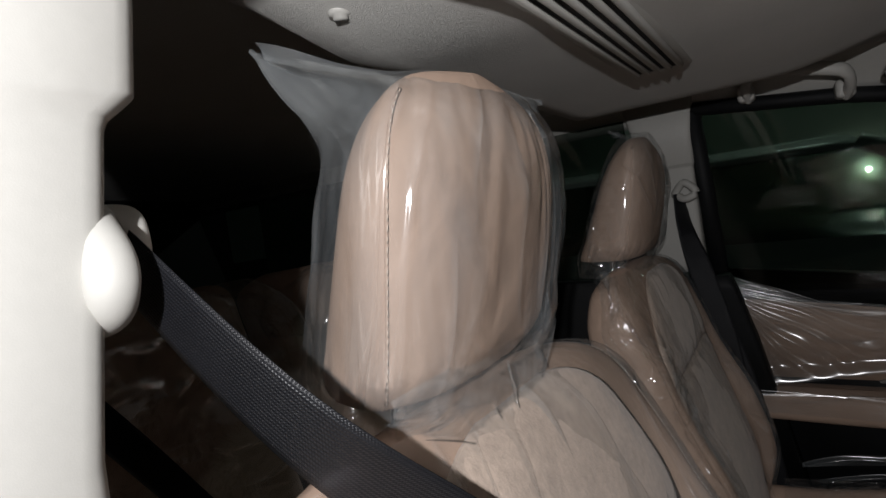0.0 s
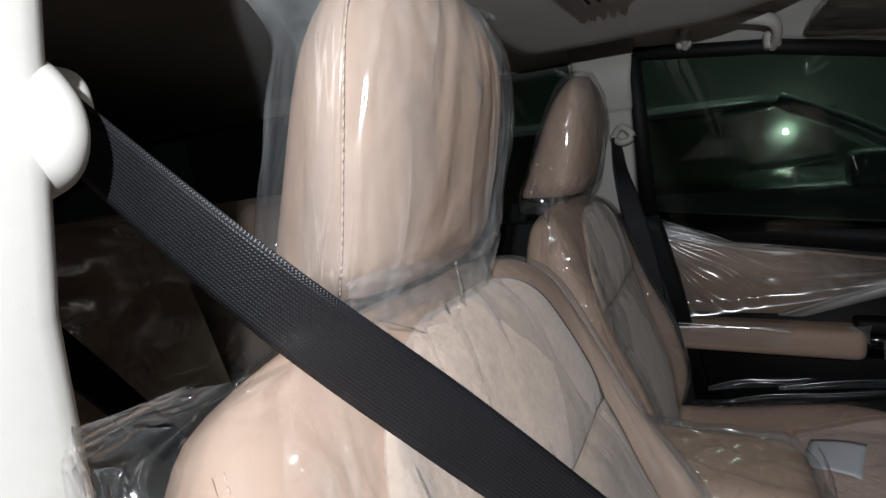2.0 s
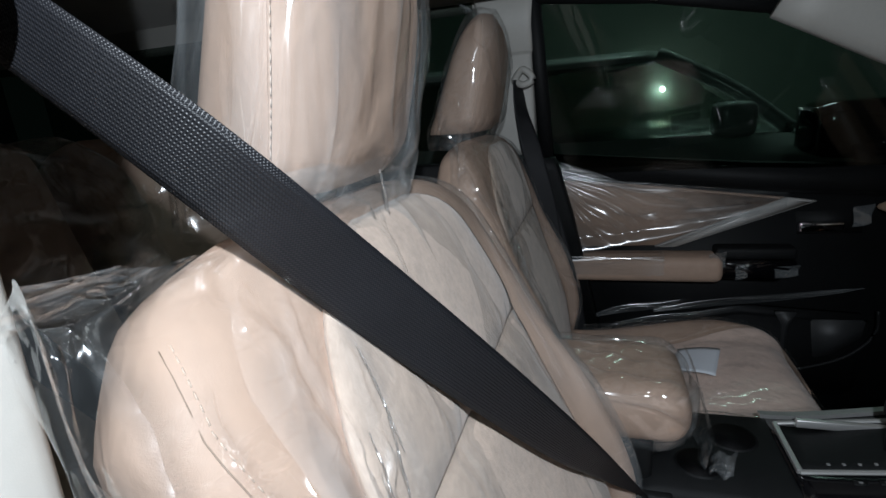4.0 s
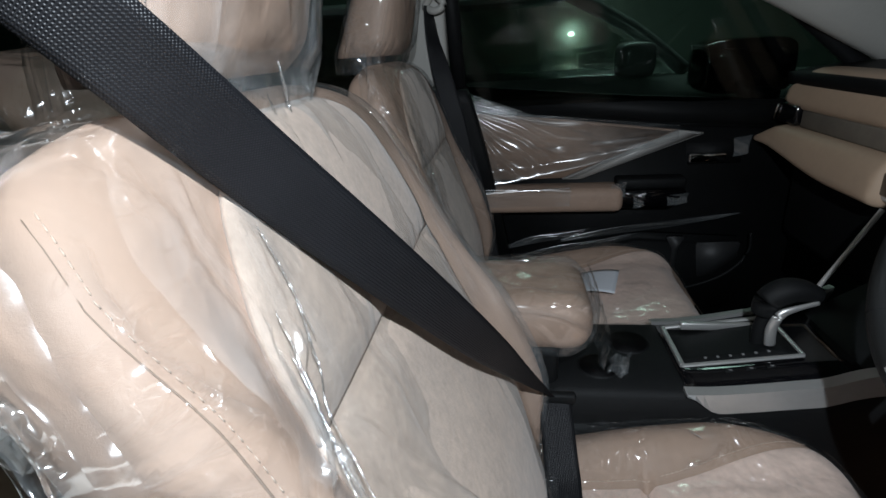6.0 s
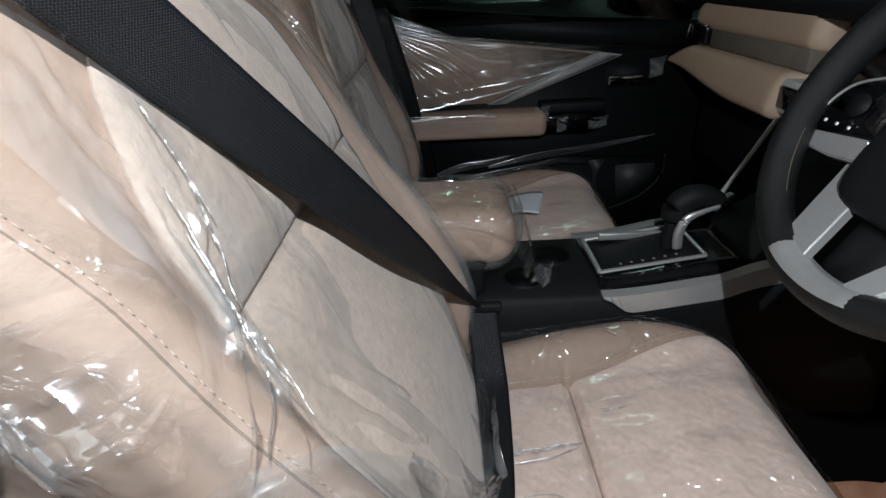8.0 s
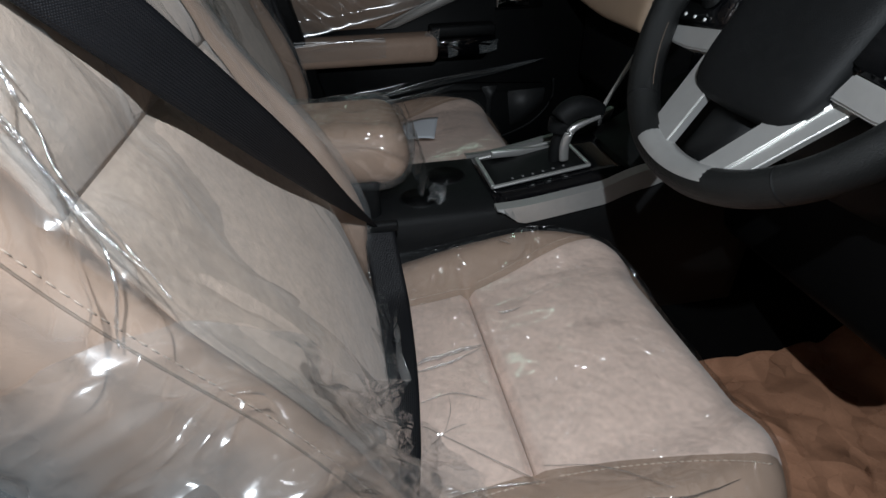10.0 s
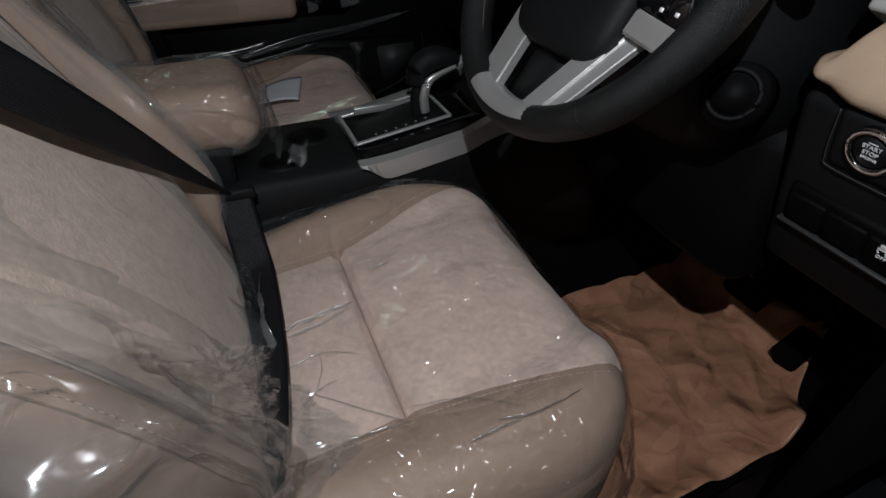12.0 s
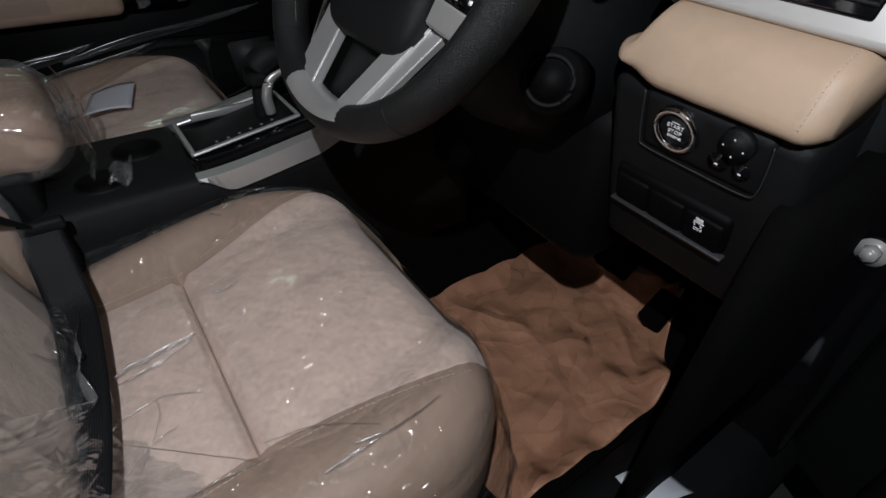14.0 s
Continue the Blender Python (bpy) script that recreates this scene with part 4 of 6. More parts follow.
film_back = thing("plastic_seat_cover", (0.0, YC, 0.38), "wrinkled clear polythene cover on the driver's backrest", "plastic cover", "plastic covers")
part("front_sheet", sheet(back_film(-0.88, 1.0), 220, 280), FILM_SEAT, film_back)
part("side_flap", sheet(back_film(-1.42, -0.88), 240, 130), FILM_LOOSE, film_back, "loose creased flap down the side")
part("far_flap", sheet(back_film(1.0, 1.3), 100, 20), FILM_SEAT, film_back)


def pinch(pts, r, seed):
    """A crooked cord of pinched film along a path, thin at both ends."""
    rng = random.Random(seed)
    path = smoothpath(pts, 10)
    path = [p + Vector([0.5 * r * noise.noise(p * 60 + Vector((seed, k * 3.0, 1.0))) for k in range(3)]) for p in path]
    k = len(path) - 1
    return tube(path, r, 8, 0.5, radii=[r * (0.15 + 0.85 * math.sin(math.pi * (0.03 + 0.94 * i / k)) ** 0.6) * rng.uniform(0.75, 1.15) for i in range(k + 1)])


def on_back(*places):
    return [bpt(f * BLEN, a * 0.26, 0.015 + fold_lift(a, f) * 0.8) for a, f in places]


for q, (r_, places) in enumerate(((0.0022, ((0.378, 0.978), (0.385, 0.948), (0.389, 0.913))), (0.0016, ((0.350, 0.957), (0.360, 0.940), (0.369, 0.924))), (0.0018, ((0.372, 0.909), (0.382, 0.909), (0.390, 0.914))), (0.0008, ((0.268, 0.965), (0.300, 0.950), (0.345, 0.925))))):
    part("pinched_fold", pinch([Vector((-0.146, y, z)) for y, z in places], r_, 90 + q), FILM_FOLD, bag, "sharp shiny fold of film")
for q, (r_, places) in enumerate(((0.0016, ((-0.63, 0.79), (-0.675, 0.725), (-0.72, 0.69), (-0.80, 0.65), (-0.90, 0.595))), (0.0019, ((-0.71, 0.795), (-0.765, 0.73), (-0.84, 0.68), (-0.915, 0.645), (-0.99, 0.60))),
                                  (0.0013, ((-0.735, 0.76), (-0.78, 0.71), (-0.83, 0.66), (-0.87, 0.62))), (0.0012, ((-0.60, 0.86), (-0.61, 0.80), (-0.64, 0.75))))):
    part("pinched_fold", pinch(on_back(*places), r_, q), FILM_FOLD, film_back, "sharp shiny fold of film")
REC, UP, FWD, BASE = PASSENGER_BACK
fb2 = thing("plastic_seat_cover", (0.0, YC, 0.38), "wrinkled clear polythene cover on the passenger's backrest", "plastic cover", "plastic covers")
part("front_sheet", sheet(back_film(-0.99, 1.0), 150, 200), FILM_STIFF, fb2)
part("side_flap", sheet(back_film(-1.35, -0.99), 100, 40), FILM_STIFF, fb2)
part("far_flap", sheet(back_film(1.0, 1.15), 80, 14), FILM_STIFF, fb2)
fb2.location += SEAT_SHIFT
REC, UP, FWD, BASE = DRIVER_BACK


SKIRT_CREASE = crease_field(21, 26, (0.6, 0.4), (0.06, 0.18), (0.003, 0.007))


def skirt(u, v):
    """Loose film bunched over the foot of the near bolster and the joint with the cushion."""
    a = lerp(-1.30, 0.95, u ** 1.25)
    ft = lerp(0.63, 0.50, sm(-1.0, -0.80, a)) - 0.42 * sm(-0.90, -0.1, a) - 0.04 * sm(0.1, 0.9, a)
    ft += 0.03 * noise.noise(Vector((a * 5, 1.0, 3.0)))
    f = lerp(ft, -0.06, v ** 0.9)
    s_ = max(0.0, f) * BLEN
    c = max(-0.995, min(0.995, a))
    p = bpt(s_, c * bw(s_, c), 0.020) + UP * min(0.0, f) * BLEN
    q = Vector((u * 0.6, v * 0.4, 1.7))
    near_ = sm(-0.2, -0.9, a)
    p += FWD * SKIRT_CREASE(u * 0.6, v * 0.4) * (0.35 + 0.65 * near_)
    roll_ = math.exp(-((v - 0.10 - 0.03 * math.sin(u * 25)) / 0.060) ** 2) + 0.7 * math.exp(-((v - 0.30 - 0.05 * math.sin(u * 14 + 1)) / 0.03) ** 2) + 0.6 * math.exp(-((v - 0.62 + 0.06 * math.sin(u * 11)) / 0.03) ** 2)
    p += (FWD * 0.5 + UP * 0.35 + Vector((0, -0.8, 0))) * 0.013 * roll_ * (0.25 + 0.75 * near_) * (0.7 + 0.5 * noise.noise(Vector((u * 9, v * 4, 0.3))))
    p += FWD * (rough(q, 0.004 + 0.013 * near_) + 0.05 * sm(0.65, 1.0, v) + 0.012 * sm(0.10, 0.0, v))
    if a < -0.95:
        o = (-0.95 - a) / 0.35
        p += Vector((0, -0.030 * sm(0, 0.4, o) + rough(q * 1.3, 0.012), 0)) - FWD * 0.11 * max(0.0, o - 0.15)
    return p


loose = thing("plastic_skirt", (0.06, YC - 0.1, 0.38), "loose bunched polythene at the foot of the driver's backrest", "plastic cover", "plastic covers")
part("bunched_sheet", crumple(sheet(skirt, 220, 130), 0.006, 17), FILM_TUFT, loose)


def tuft(u, v):
    """A stiff pouch of film standing up between the backrest's foot and the lap belt."""
    q = Vector((u * 0.2, v * 0.14, 6.0))
    arch = math.sin(math.pi * (0.08 + 0.84 * u)) ** 0.6
    return Vector((lerp(-0.012, 0.040 + 0.046 * arch, v) + rough(q, 0.010), lerp(0.145, 0.315, u) + rough(q * 1.2, 0.006), 0.395 + 0.065 * arch * math.sin(math.pi * (0.22 + 0.72 * v)) + rough(q * 0.8, 0.006)))


def crevice(u, v):
    """Film bunched in the joint of backrest and cushion, up to the buckle."""
    q = Vector((u * 0.3, v * 0.12, 16.0))
    y = lerp(0.29, 0.585, u)
    fold_ = 0.010 * math.sin(v * 11 + 3 * math.sin(u * 6)) * math.sin(math.pi * v)
    return Vector((lerp(0.012, 0.084, v) + 0.010 * u + rough(q, 0.008), y + rough(q * 1.4, 0.006), 0.405 + 0.035 * math.sin(math.pi * (0.15 + 0.75 * v)) + fold_ + 0.02 * u * (1 - v)))


part("standing_corner", crumple(sheet(tuft, 60, 50), 0.005, 30), FILM_TUFT, loose, "stiff pouch of film standing up")
part("crevice_film", crumple(sheet(crevice, 90, 40), 0.003, 34), FILM_TUFT, loose, "bunched film in the seat's joint")


CUSH_CREASE = crease_field(5, 30, (0.50, 0.56), (0.03, 0.10), (0.0010, 0.0026))


CUSH_LONG = crease_field(8, 20, (0.24, 0.30), (0.05, 0.16), (0.002, 0.0045))


def cush_film(u, v):
    x = lerp(0.02, 0.512, u)
    w = cw(x)
    a = lerp(-1, 1, v)
    edge = sm(0.86, 1.0, abs(a)) * sm(0.30, 0.10, x)
    return Vector((x, YC + a * w * (0.995 + 0.04 * edge), ctop(x, a * w * 0.99) + 0.0105 + 0.0085 * (1 - sm(0.0, 0.013, abs(x - 0.218))) * (1 - sm(0.50, 0.66, abs(a))) + 0.018 * edge + CUSH_CREASE(u * 0.50, v * 0.56) + (CUSH_LONG(u * 0.50, v * 0.56) if u < 0.52 else 0.0) + 0.002 * noise.noise(Vector((x * 30, a * 9, 2)))))


def cush_hem(u, v):
    """The cover's edge hanging down the near front corner of the cushion."""
    x = lerp(0.22, 0.505, u)
    w = cw(x)
    top = ctop(x, -w * 0.99) + 0.008
    q = Vector((u * 0.35, v * 0.2, 9.0))
    out = 0.006 + 0.022 * v + rough(q, 0.016 * (0.2 + v))
    nx = 0.10 + 0.9 * sm(0.36, 0.50, x)
    z = lerp(top, 0.175 + 0.02 * math.sin(u * 9), v)
    return Vector((x + out * nx, YC - w - out * (1.1 - 0.5 * nx), z))


film_cush = thing("plastic_seat_cover", (0.27, YC, 0.38), "crinkled clear polythene cover on the driver's seat cushion", "plastic cover", "plastic covers")
part("top_sheet", sheet(cush_film, 240, 240), FILM_FINE, film_cush)
part("hanging_hem", sheet(cush_hem, 70, 40), FILM_LOOSE, film_cush, "loose hem hanging over the edge")
CREASES = (
    (0.0034, ((0.114, 0.421), (0.158, 0.425), (0.209, 0.427))),
    (0.0019, ((0.116, 0.408), (0.162, 0.410), (0.203, 0.419))),
    (0.0010, ((0.109, 0.326), (0.163, 0.274), (0.215, 0.221))),
    (0.0008, ((0.108, 0.357), (0.154, 0.360), (0.194, 0.335))),
    (0.0008, ((0.132, 0.308), (0.146, 0.337), (0.148, 0.364))),
    (0.0009, ((0.226, 0.240), (0.276, 0.213), (0.321, 0.166))),
    (0.0007, ((0.091, 0.278), (0.132, 0.308), (0.160, 0.313))),
    (0.0013, ((0.133, 0.231), (0.169, 0.228), (0.215, 0.221))),
    (0.0007, ((0.211, 0.478), (0.214, 0.446), (0.210, 0.390))),
    (0.0012, ((0.246, 0.470), (0.278, 0.473))),
    (0.0018, ((0.257, 0.158), (0.289, 0.157), (0.317, 0.157))),
    (0.0012, ((0.283, 0.606), (0.300, 0.592))),
    (0.0018, ((0.290, 0.165), (0.332, 0.157), (0.386, 0.163))),
    (0.0010, ((0.245, 0.475), (0.271, 0.470))),
)
for q, (r_, places) in enumerate(CREASES):
    part("pinched_fold", pinch([Vector((x, y, ctop(x, y - YC) + 0.0125)) for x, y in places], r_ * 1.3, 40 + q), FILM_FOLD, film_cush, "thin shiny crease of film")
fc2 = copy_thing(film_cush, Matrix.Translation(Vector(film_cush.location) + SEAT_SHIFT))
fc2["label"] = "crinkled clear polythene cover on the passenger's seat cushion"


# ---- seat belts ----
def ribbon(pts, sides, width=0.047, thick=0.0013, n=10):
    """Webbing along a path with its wide direction at each point; has UVs in metres."""
    P, S = smoothpath(pts, n), smoothpath(sides, n)
    bm = bmesh.new()
    uvl = bm.loops.layers.uv.new("UVMap")
    rows, run = [], 0.0
    m = 8
    for i, (p, s) in enumerate(zip(P, S)):
        d = (P[min(i + 1, len(P) - 1)] - P[max(i - 1, 0)]).normalized()
        if i:
            run += (p - P[i - 1]).length
        s = (s - d * s.dot(d))
        wid = width * min(1.0, s.length)
        s = s.normalized()
        nn = d.cross(s)
        row = []
        for k in range(m + 1):
            c = (k / m - 0.5)
            row.append((bm.verts.new(p + s * c * wid + nn * thick * 0.5 * (1 - (2 * c) ** 6)), (run, c * width)))
        for k in range(m, -1, -1):
            c = (k / m - 0.5)
            row.append((bm.verts.new(p + s * c * wid - nn * thick * 0.5), (run, c * width)))
        rows.append(row)
    for a, b in zip(rows, rows[1:]):
        q = len(a)
        for k in range(q):
            j = (k + 1) % q
            f = bm.faces.new((a[k][0], a[j][0], b[j][0], b[k][0]))
            for lp, uv in zip(f.loops, (a[k][1], a[j][1], b[j][1], b[k][1])):
                lp[uvl].uv = uv
    return bm


TONGUE = Vector((0.094, 0.615, 0.485))


def belt(label, m=None):
    t = thing("seat_belt", (-0.16, 0.10, 1.0), label, "seat belt", "seat belts")
    part("shoulder_webbing", ribbon([(-0.2420, 0.164, 1.0930), (-0.1489, 0.1812, 1.0094), (-0.1022, 0.2534, 0.9142), (-0.0456, 0.330, 0.8094), (0.0071, 0.4164, 0.7004), (0.0463, 0.5185, 0.5941), TONGUE],
                                    [(0.60, -0.05, 0.60), (0.715, -0.028, 0.685), (0.649, 0.403, 0.642), (0.605, 0.682, 0.412), (0.631, 0.771, 0.075), (0.493, 0.808, -0.292), (0.375, 0.608, -0.701)]), WEB, t)
    part("lap_webbing", ribbon([TONGUE + Vector((0.0, -0.004, -0.004)), (0.097, 0.555, 0.445), (0.098, 0.49, 0.420), (0.086, 0.34, 0.416), (0.060, 0.20, 0.417), (0.01, 0.125, 0.33), (-0.03, 0.11, 0.16)],
                               [(1, 0.1, 0), (1, 0.05, 0.05), (1, 0, 0.05), (1, 0, 0), (1, 0.1, 0), (0.8, 0.3, 0.5), (0.7, 0.1, 0.6)]), WEB, t)
    part("pillar_webbing", ribbon([(-0.23, 0.13, 1.065), (-0.25, 0.10, 0.90), (-0.20, 0.055, 0.5), (-0.20, 0.04, 0.2)], [(1, 0, 0)] * 4), WEB, t)
    loop = smoothpath([(-0.2300, 0.150, 1.1160), (-0.2105, 0.142, 1.1060), (-0.2010, 0.140, 1.0930), (-0.2010, 0.139, 1.0810), (-0.2130, 0.141, 1.0710), (-0.2480, 0.146, 1.0630)], 8)
    ring = part("guide_ring", tube(loop, 0.01, 20, 1.0, (0, 1, 0), radii=[0.0058 + 0.0054 * math.sin(math.pi * (0.06 + 0.88 * k / (len(loop) - 1))) ** 1.1 for k in range(len(loop))]), TRIM, t, "pale grey plastic belt guide")
    part("guide_cap", wrap((-0.300, 0.152, 1.080), (-0.231, 0.180, 1.124), 0.0, 12, 0.0, 0.0, k=3.0), TRIM, ring, "rounded cap behind the loop")
    part("guide_slot", tube(smoothpath([(-0.2290, 0.1480, 1.1010), (-0.2230, 0.1480, 1.0900), (-0.2290, 0.1490, 1.0760)], 5), 0.0030, 10), WEBCORD, ring, "dark belt slot")
    tongue = part("tongue", rbox((-0.030, -0.007, -0.006), (0.030, 0.007, 0.010), 0.004, 2, Matrix.Translation(TONGUE)), BLACK, t, "black belt tongue")
    part("stopper_button", cyl((0.095, 0.440, 0.4170), (0.095, 0.440, 0.4215), 0.006, 0.005, 16), BLACK, t, "round black stopper button")
    return t


belt("black webbing seat belt fastened across the driver's seat")
bk = thing("belt_buckle", (0.09, 0.625, 0.30), "black plastic belt buckle beside the driver's seat", "belt buckle")
part("body", rbox((0.065, 0.612, 0.30), (0.118, 0.640, 0.478), 0.006, 3), BLACK, bk)
part("release_button", rbox((0.072, 0.618, 0.476), (0.111, 0.634, 0.482), 0.002, 2), mat("red_button_plastic", (0.25, 0.01, 0.01), 0.4), bk, "red release button")

pb = thing("seat_belt", (-0.16, 1.40, 1.0), "black webbing passenger belt hanging from the far pillar", "seat belt", "seat belts")
part("shoulder_webbing", ribbon([(-0.174, 1.385, 1.075), (-0.168, 1.380, 1.00), (-0.143, 1.376, 0.89), (-0.110, 1.372, 0.75), (-0.084, 1.370, 0.57), (-0.055, 1.370, 0.355), (-0.035, 1.38, 0.22)],
                                [(0.35, 0.9, 0.1), (0.5, 0.8, 0.1), (0.95, 0.3, 0.2), (1, 0.1, 0.2), (1, 0, 0.2), (1, 0, 0.2), (1, 0, 0.2)], 0.052), WEB, pb)
part("return_webbing", ribbon([(-0.150, 1.400, 0.86), (-0.085, 1.392, 0.66), (-0.040, 1.388, 0.45), (-0.015, 1.39, 0.25)], [(1, 0.1, 0.2)] * 4, 0.047), WEB, pb)
part("guide_ring", tube(smoothpath([(-0.185, 1.39, 1.075), (-0.16, 1.375, 1.10), (-0.135, 1.37, 1.075), (-0.16, 1.372, 1.062), (-0.185, 1.39, 1.075)], 6), 0.009, 10), TRIM, pb, "pale grey plastic belt guide")


# ---- centre console ----
CY = 0.765
con = thing("centre_console", (0.3, CY, 0.10), "black centre console with cup holders and silver trim", "console")


def con_top(x):
    return 0.468 + 0.030 * sm(0.30, 0.55, x) + 0.12 * sm(0.52, 0.80, x)


def con_rings():
    rings = []
    for i in range(30):
        x = lerp(0.055, 0.80, i / 29)
        zt = con_top(x) - 0.03 * max(0.0, (0.09 - x) / 0.035)
        w = 0.108 + 0.012 * sm(0.3, 0.7, x)
        rings.append([(x, CY - w - 0.012, 0.10), (x, CY - w - 0.004, zt - 0.05), (x, CY - w, zt - 0.012), (x, CY - w + 0.010, zt), (x, CY, zt), (x, CY + w - 0.010, zt), (x, CY + w, zt - 0.012), (x, CY + w + 0.004, zt - 0.05), (x, CY + w + 0.012, 0.10)])
    return rings


part("body", loft(con_rings()), BLACK, con)
gp = part("gear_panel", sheet(lambda u, v: (lerp(0.297, 0.545, u), CY + lerp(-0.098, 0.092, v), con_top(lerp(0.297, 0.545, u)) + 0.004), 12, 4, 0.003), GLOSSBLACK, con, "gloss black gear panel")
# gear gate frame
G0, G1, GY0, GY1 = 0.301, 0.486, 0.718, 0.838


def gz(x):
    return con_top(x) + 0.009


gate = part("gate_frame", merge(
    rbox((G0, GY0, gz(G0) - 0.004), (G0 + 0.008, GY1, gz(G0) + 0.004), 0.002, 2),
    rbox((G1 - 0.007, GY0, gz(G1) - 0.004), (G1, GY1, gz(G1) + 0.002), 0.003, 2),
    tube([(G0 + 0.004, GY0, gz(G0)), (G1 - 0.004, GY0, gz(G1))], 0.0042, 8, 0.8, (0, 1, 0)),
    tube([(G0 + 0.004, GY1, gz(G0)), (G1 - 0.004, GY1, gz(G1))], 0.0042, 8, 0.8, (0, 1, 0))), SILVER, gp, "satin silver gate frame", smooth=False)
part("gate_wall", rbox((G0 + 0.03, GY1 - 0.016, gz(0.39) - 0.004), (G1 - 0.03, GY1 - 0.006, gz(0.39) + 0.010), 0.002, 2), SILVER, gp, "satin silver inner wall")
part("gate_insert", sheet(lambda u, v: (lerp(G0 + 0.008, G1 - 0.008, u), lerp(GY0 + 0.004, GY1 - 0.004, v), gz(lerp(G0, G1, u)) - 0.002), 8, 4, 0.002), BLACK, gp)


for k in range(6):
    mx = 0.345 + 0.019 * k
    part("gear_mark", rbox((mx, GY0 + 0.020, gz(mx) - 0.001), (mx + 0.004, GY0 + 0.024, gz(mx) + 0.0006), 0.0, 1), DIM, gp, "small pale gear mark", smooth=False)
for k in range(3):
    mx = 0.365 + 0.030 * k
    part("console_button", rbox((mx, GY0 - 0.016, con_top(mx) + 0.003), (mx + 0.018, GY0 - 0.007, con_top(mx) + 0.0065), 0.001, 1), BLACK, gp)
    part("button_mark", rbox((mx + 0.006, GY0 - 0.013, con_top(mx) + 0.006), (mx + 0.011, GY0 - 0.010, con_top(mx) + 0.0071), 0.0, 1), DIM, gp, "small pale button mark", smooth=False)


def side_blade(sgn):
    pts_t, pts_b = [], []
    for i in range(26):
        f = i / 25
        x = lerp(0.292, 0.60, f)
        z = con_top(x) + 0.004 + 0.016 * sm(0.47, 0.54, x)
        h = 0.030 * sm(0.0, 0.16, f) + 0.002
        y = CY + sgn * (0.1115 + 0.012 * sm(0.3, 0.7, x))
        pts_t.append(((x, y - sgn * 0.013, z + 0.003), (x, y + sgn * 0.004, z), (x, y + sgn * 0.008, z - h), (x, y + sgn * 0.001, z - h - 0.002), (x, y - sgn * 0.013, z - 0.004)))
    return loft(pts_t)


part("side_trim", side_blade(-1), SILVER, con, "satin silver side trim", smooth=False)
part("side_trim", side_blade(1), SILVER, con, "satin silver side trim", smooth=False)
for cx, cy, r in ((0.175, 0.725, 0.036), (0.235, 0.800, 0.038)):
    part("cup_ring", cyl((cx, cy, 0.464), (cx, cy, 0.4690), r, r, 40, 0.0005), BLACK, con)
    part("cup_well", cyl((cx, cy, 0.464), (cx, cy, 0.4694), r - 0.004, r - 0.004, 40), DARKPLASTIC, con)

lever = thing("gear_lever", (0.465, 0.775, 0.49), "black gear selector with silver neck on the console", "gear lever")
part("stem", tube(smoothpath([(0.440, 0.772, 0.486), (0.440, 0.772, 0.520), (0.446, 0.770, 0.555)], 6), 0.014, 12, 0.8), BLACK, lever)
part("silver_neck", tube(smoothpath([(0.447, 0.752, 0.500), (0.444, 0.750, 0.530), (0.452, 0.748, 0.556), (0.472, 0.747, 0.568), (0.505, 0.750, 0.577)], 8), 0.008, 12, 0.7,
     radii=[0.0090 - 0.005 * sm(8, 32, k) for k in range(33)]), SILVER, lever, "satin silver neck")
part("knob", tube(smoothpath([(0.434, 0.768, 0.548), (0.440, 0.768, 0.572), (0.460, 0.767, 0.588), (0.486, 0.765, 0.590), (0.512, 0.763, 0.581)], 6), 0.02, 16, 1.0,
     radii=[0.013 + 0.009 * math.sin(math.pi * min(1, (i + 3) / 27)) for i in range(25)]), BLACK, lever, "black knob")

arm = thing("armrest", (0.04, CY, 0.47), "beige leather console armrest wrapped in clear plastic", "armrest")
part("pad", crumple(rbox((-0.16, CY - 0.092, 0.515), (0.158, CY + 0.098, 0.612), 0.040, 6), 0.003, 14), LEATHER, arm)
part("base", rbox((-0.14, CY - 0.085, 0.40), (0.105, CY + 0.090, 0.53), 0.012, 3), BLACK, arm, "black base")


acov = thing("plastic_armrest_cover", (0.0, CY, 0.47), "crumpled clear polythene wrapped round the console armrest", "plastic cover", "plastic covers")
part("wrapping", wrap((-0.16, CY - 0.092, 0.512), (0.160, CY + 0.098, 0.614), 0.006, 44, 5.0, 0.008, 24), FILM_STIFF, acov)


def arm_tail(u, v):
    """The gathered end of the wrapping hanging off the armrest's front."""
    y = lerp(CY - 0.10, CY + 0.115, u)
    q = Vector((u * 0.25, v * 0.15, 4.0))
    return Vector((0.166 + 0.014 * math.sin(math.pi * v) + rough(q, 0.008), y, lerp(0.590, 0.500, v) + rough(q * 1.3, 0.006)))


part("gathered_end", sheet(arm_tail, 60, 40), FILM_STIFF, acov)
def scrap_at(u, v):
    """A stiff torn scrap standing half upright."""
    q = Vector((u * 0.06, v * 0.06, 2.0))
    return Vector((0.182 + 0.030 * u + 0.010 * v + rough(q * 3, 0.004), 0.692 + 0.026 * v + rough(q * 4, 0.004), 0.474 + 0.026 * v * (0.6 + 0.4 * u) + 0.006 * math.sin(7 * u)))


scrap = sheet(scrap_at, 20, 20)
single("plastic_scrap", scrap, FILM_LOOSE, "crumpled scrap of clear plastic in the cup holder", "plastic scrap")

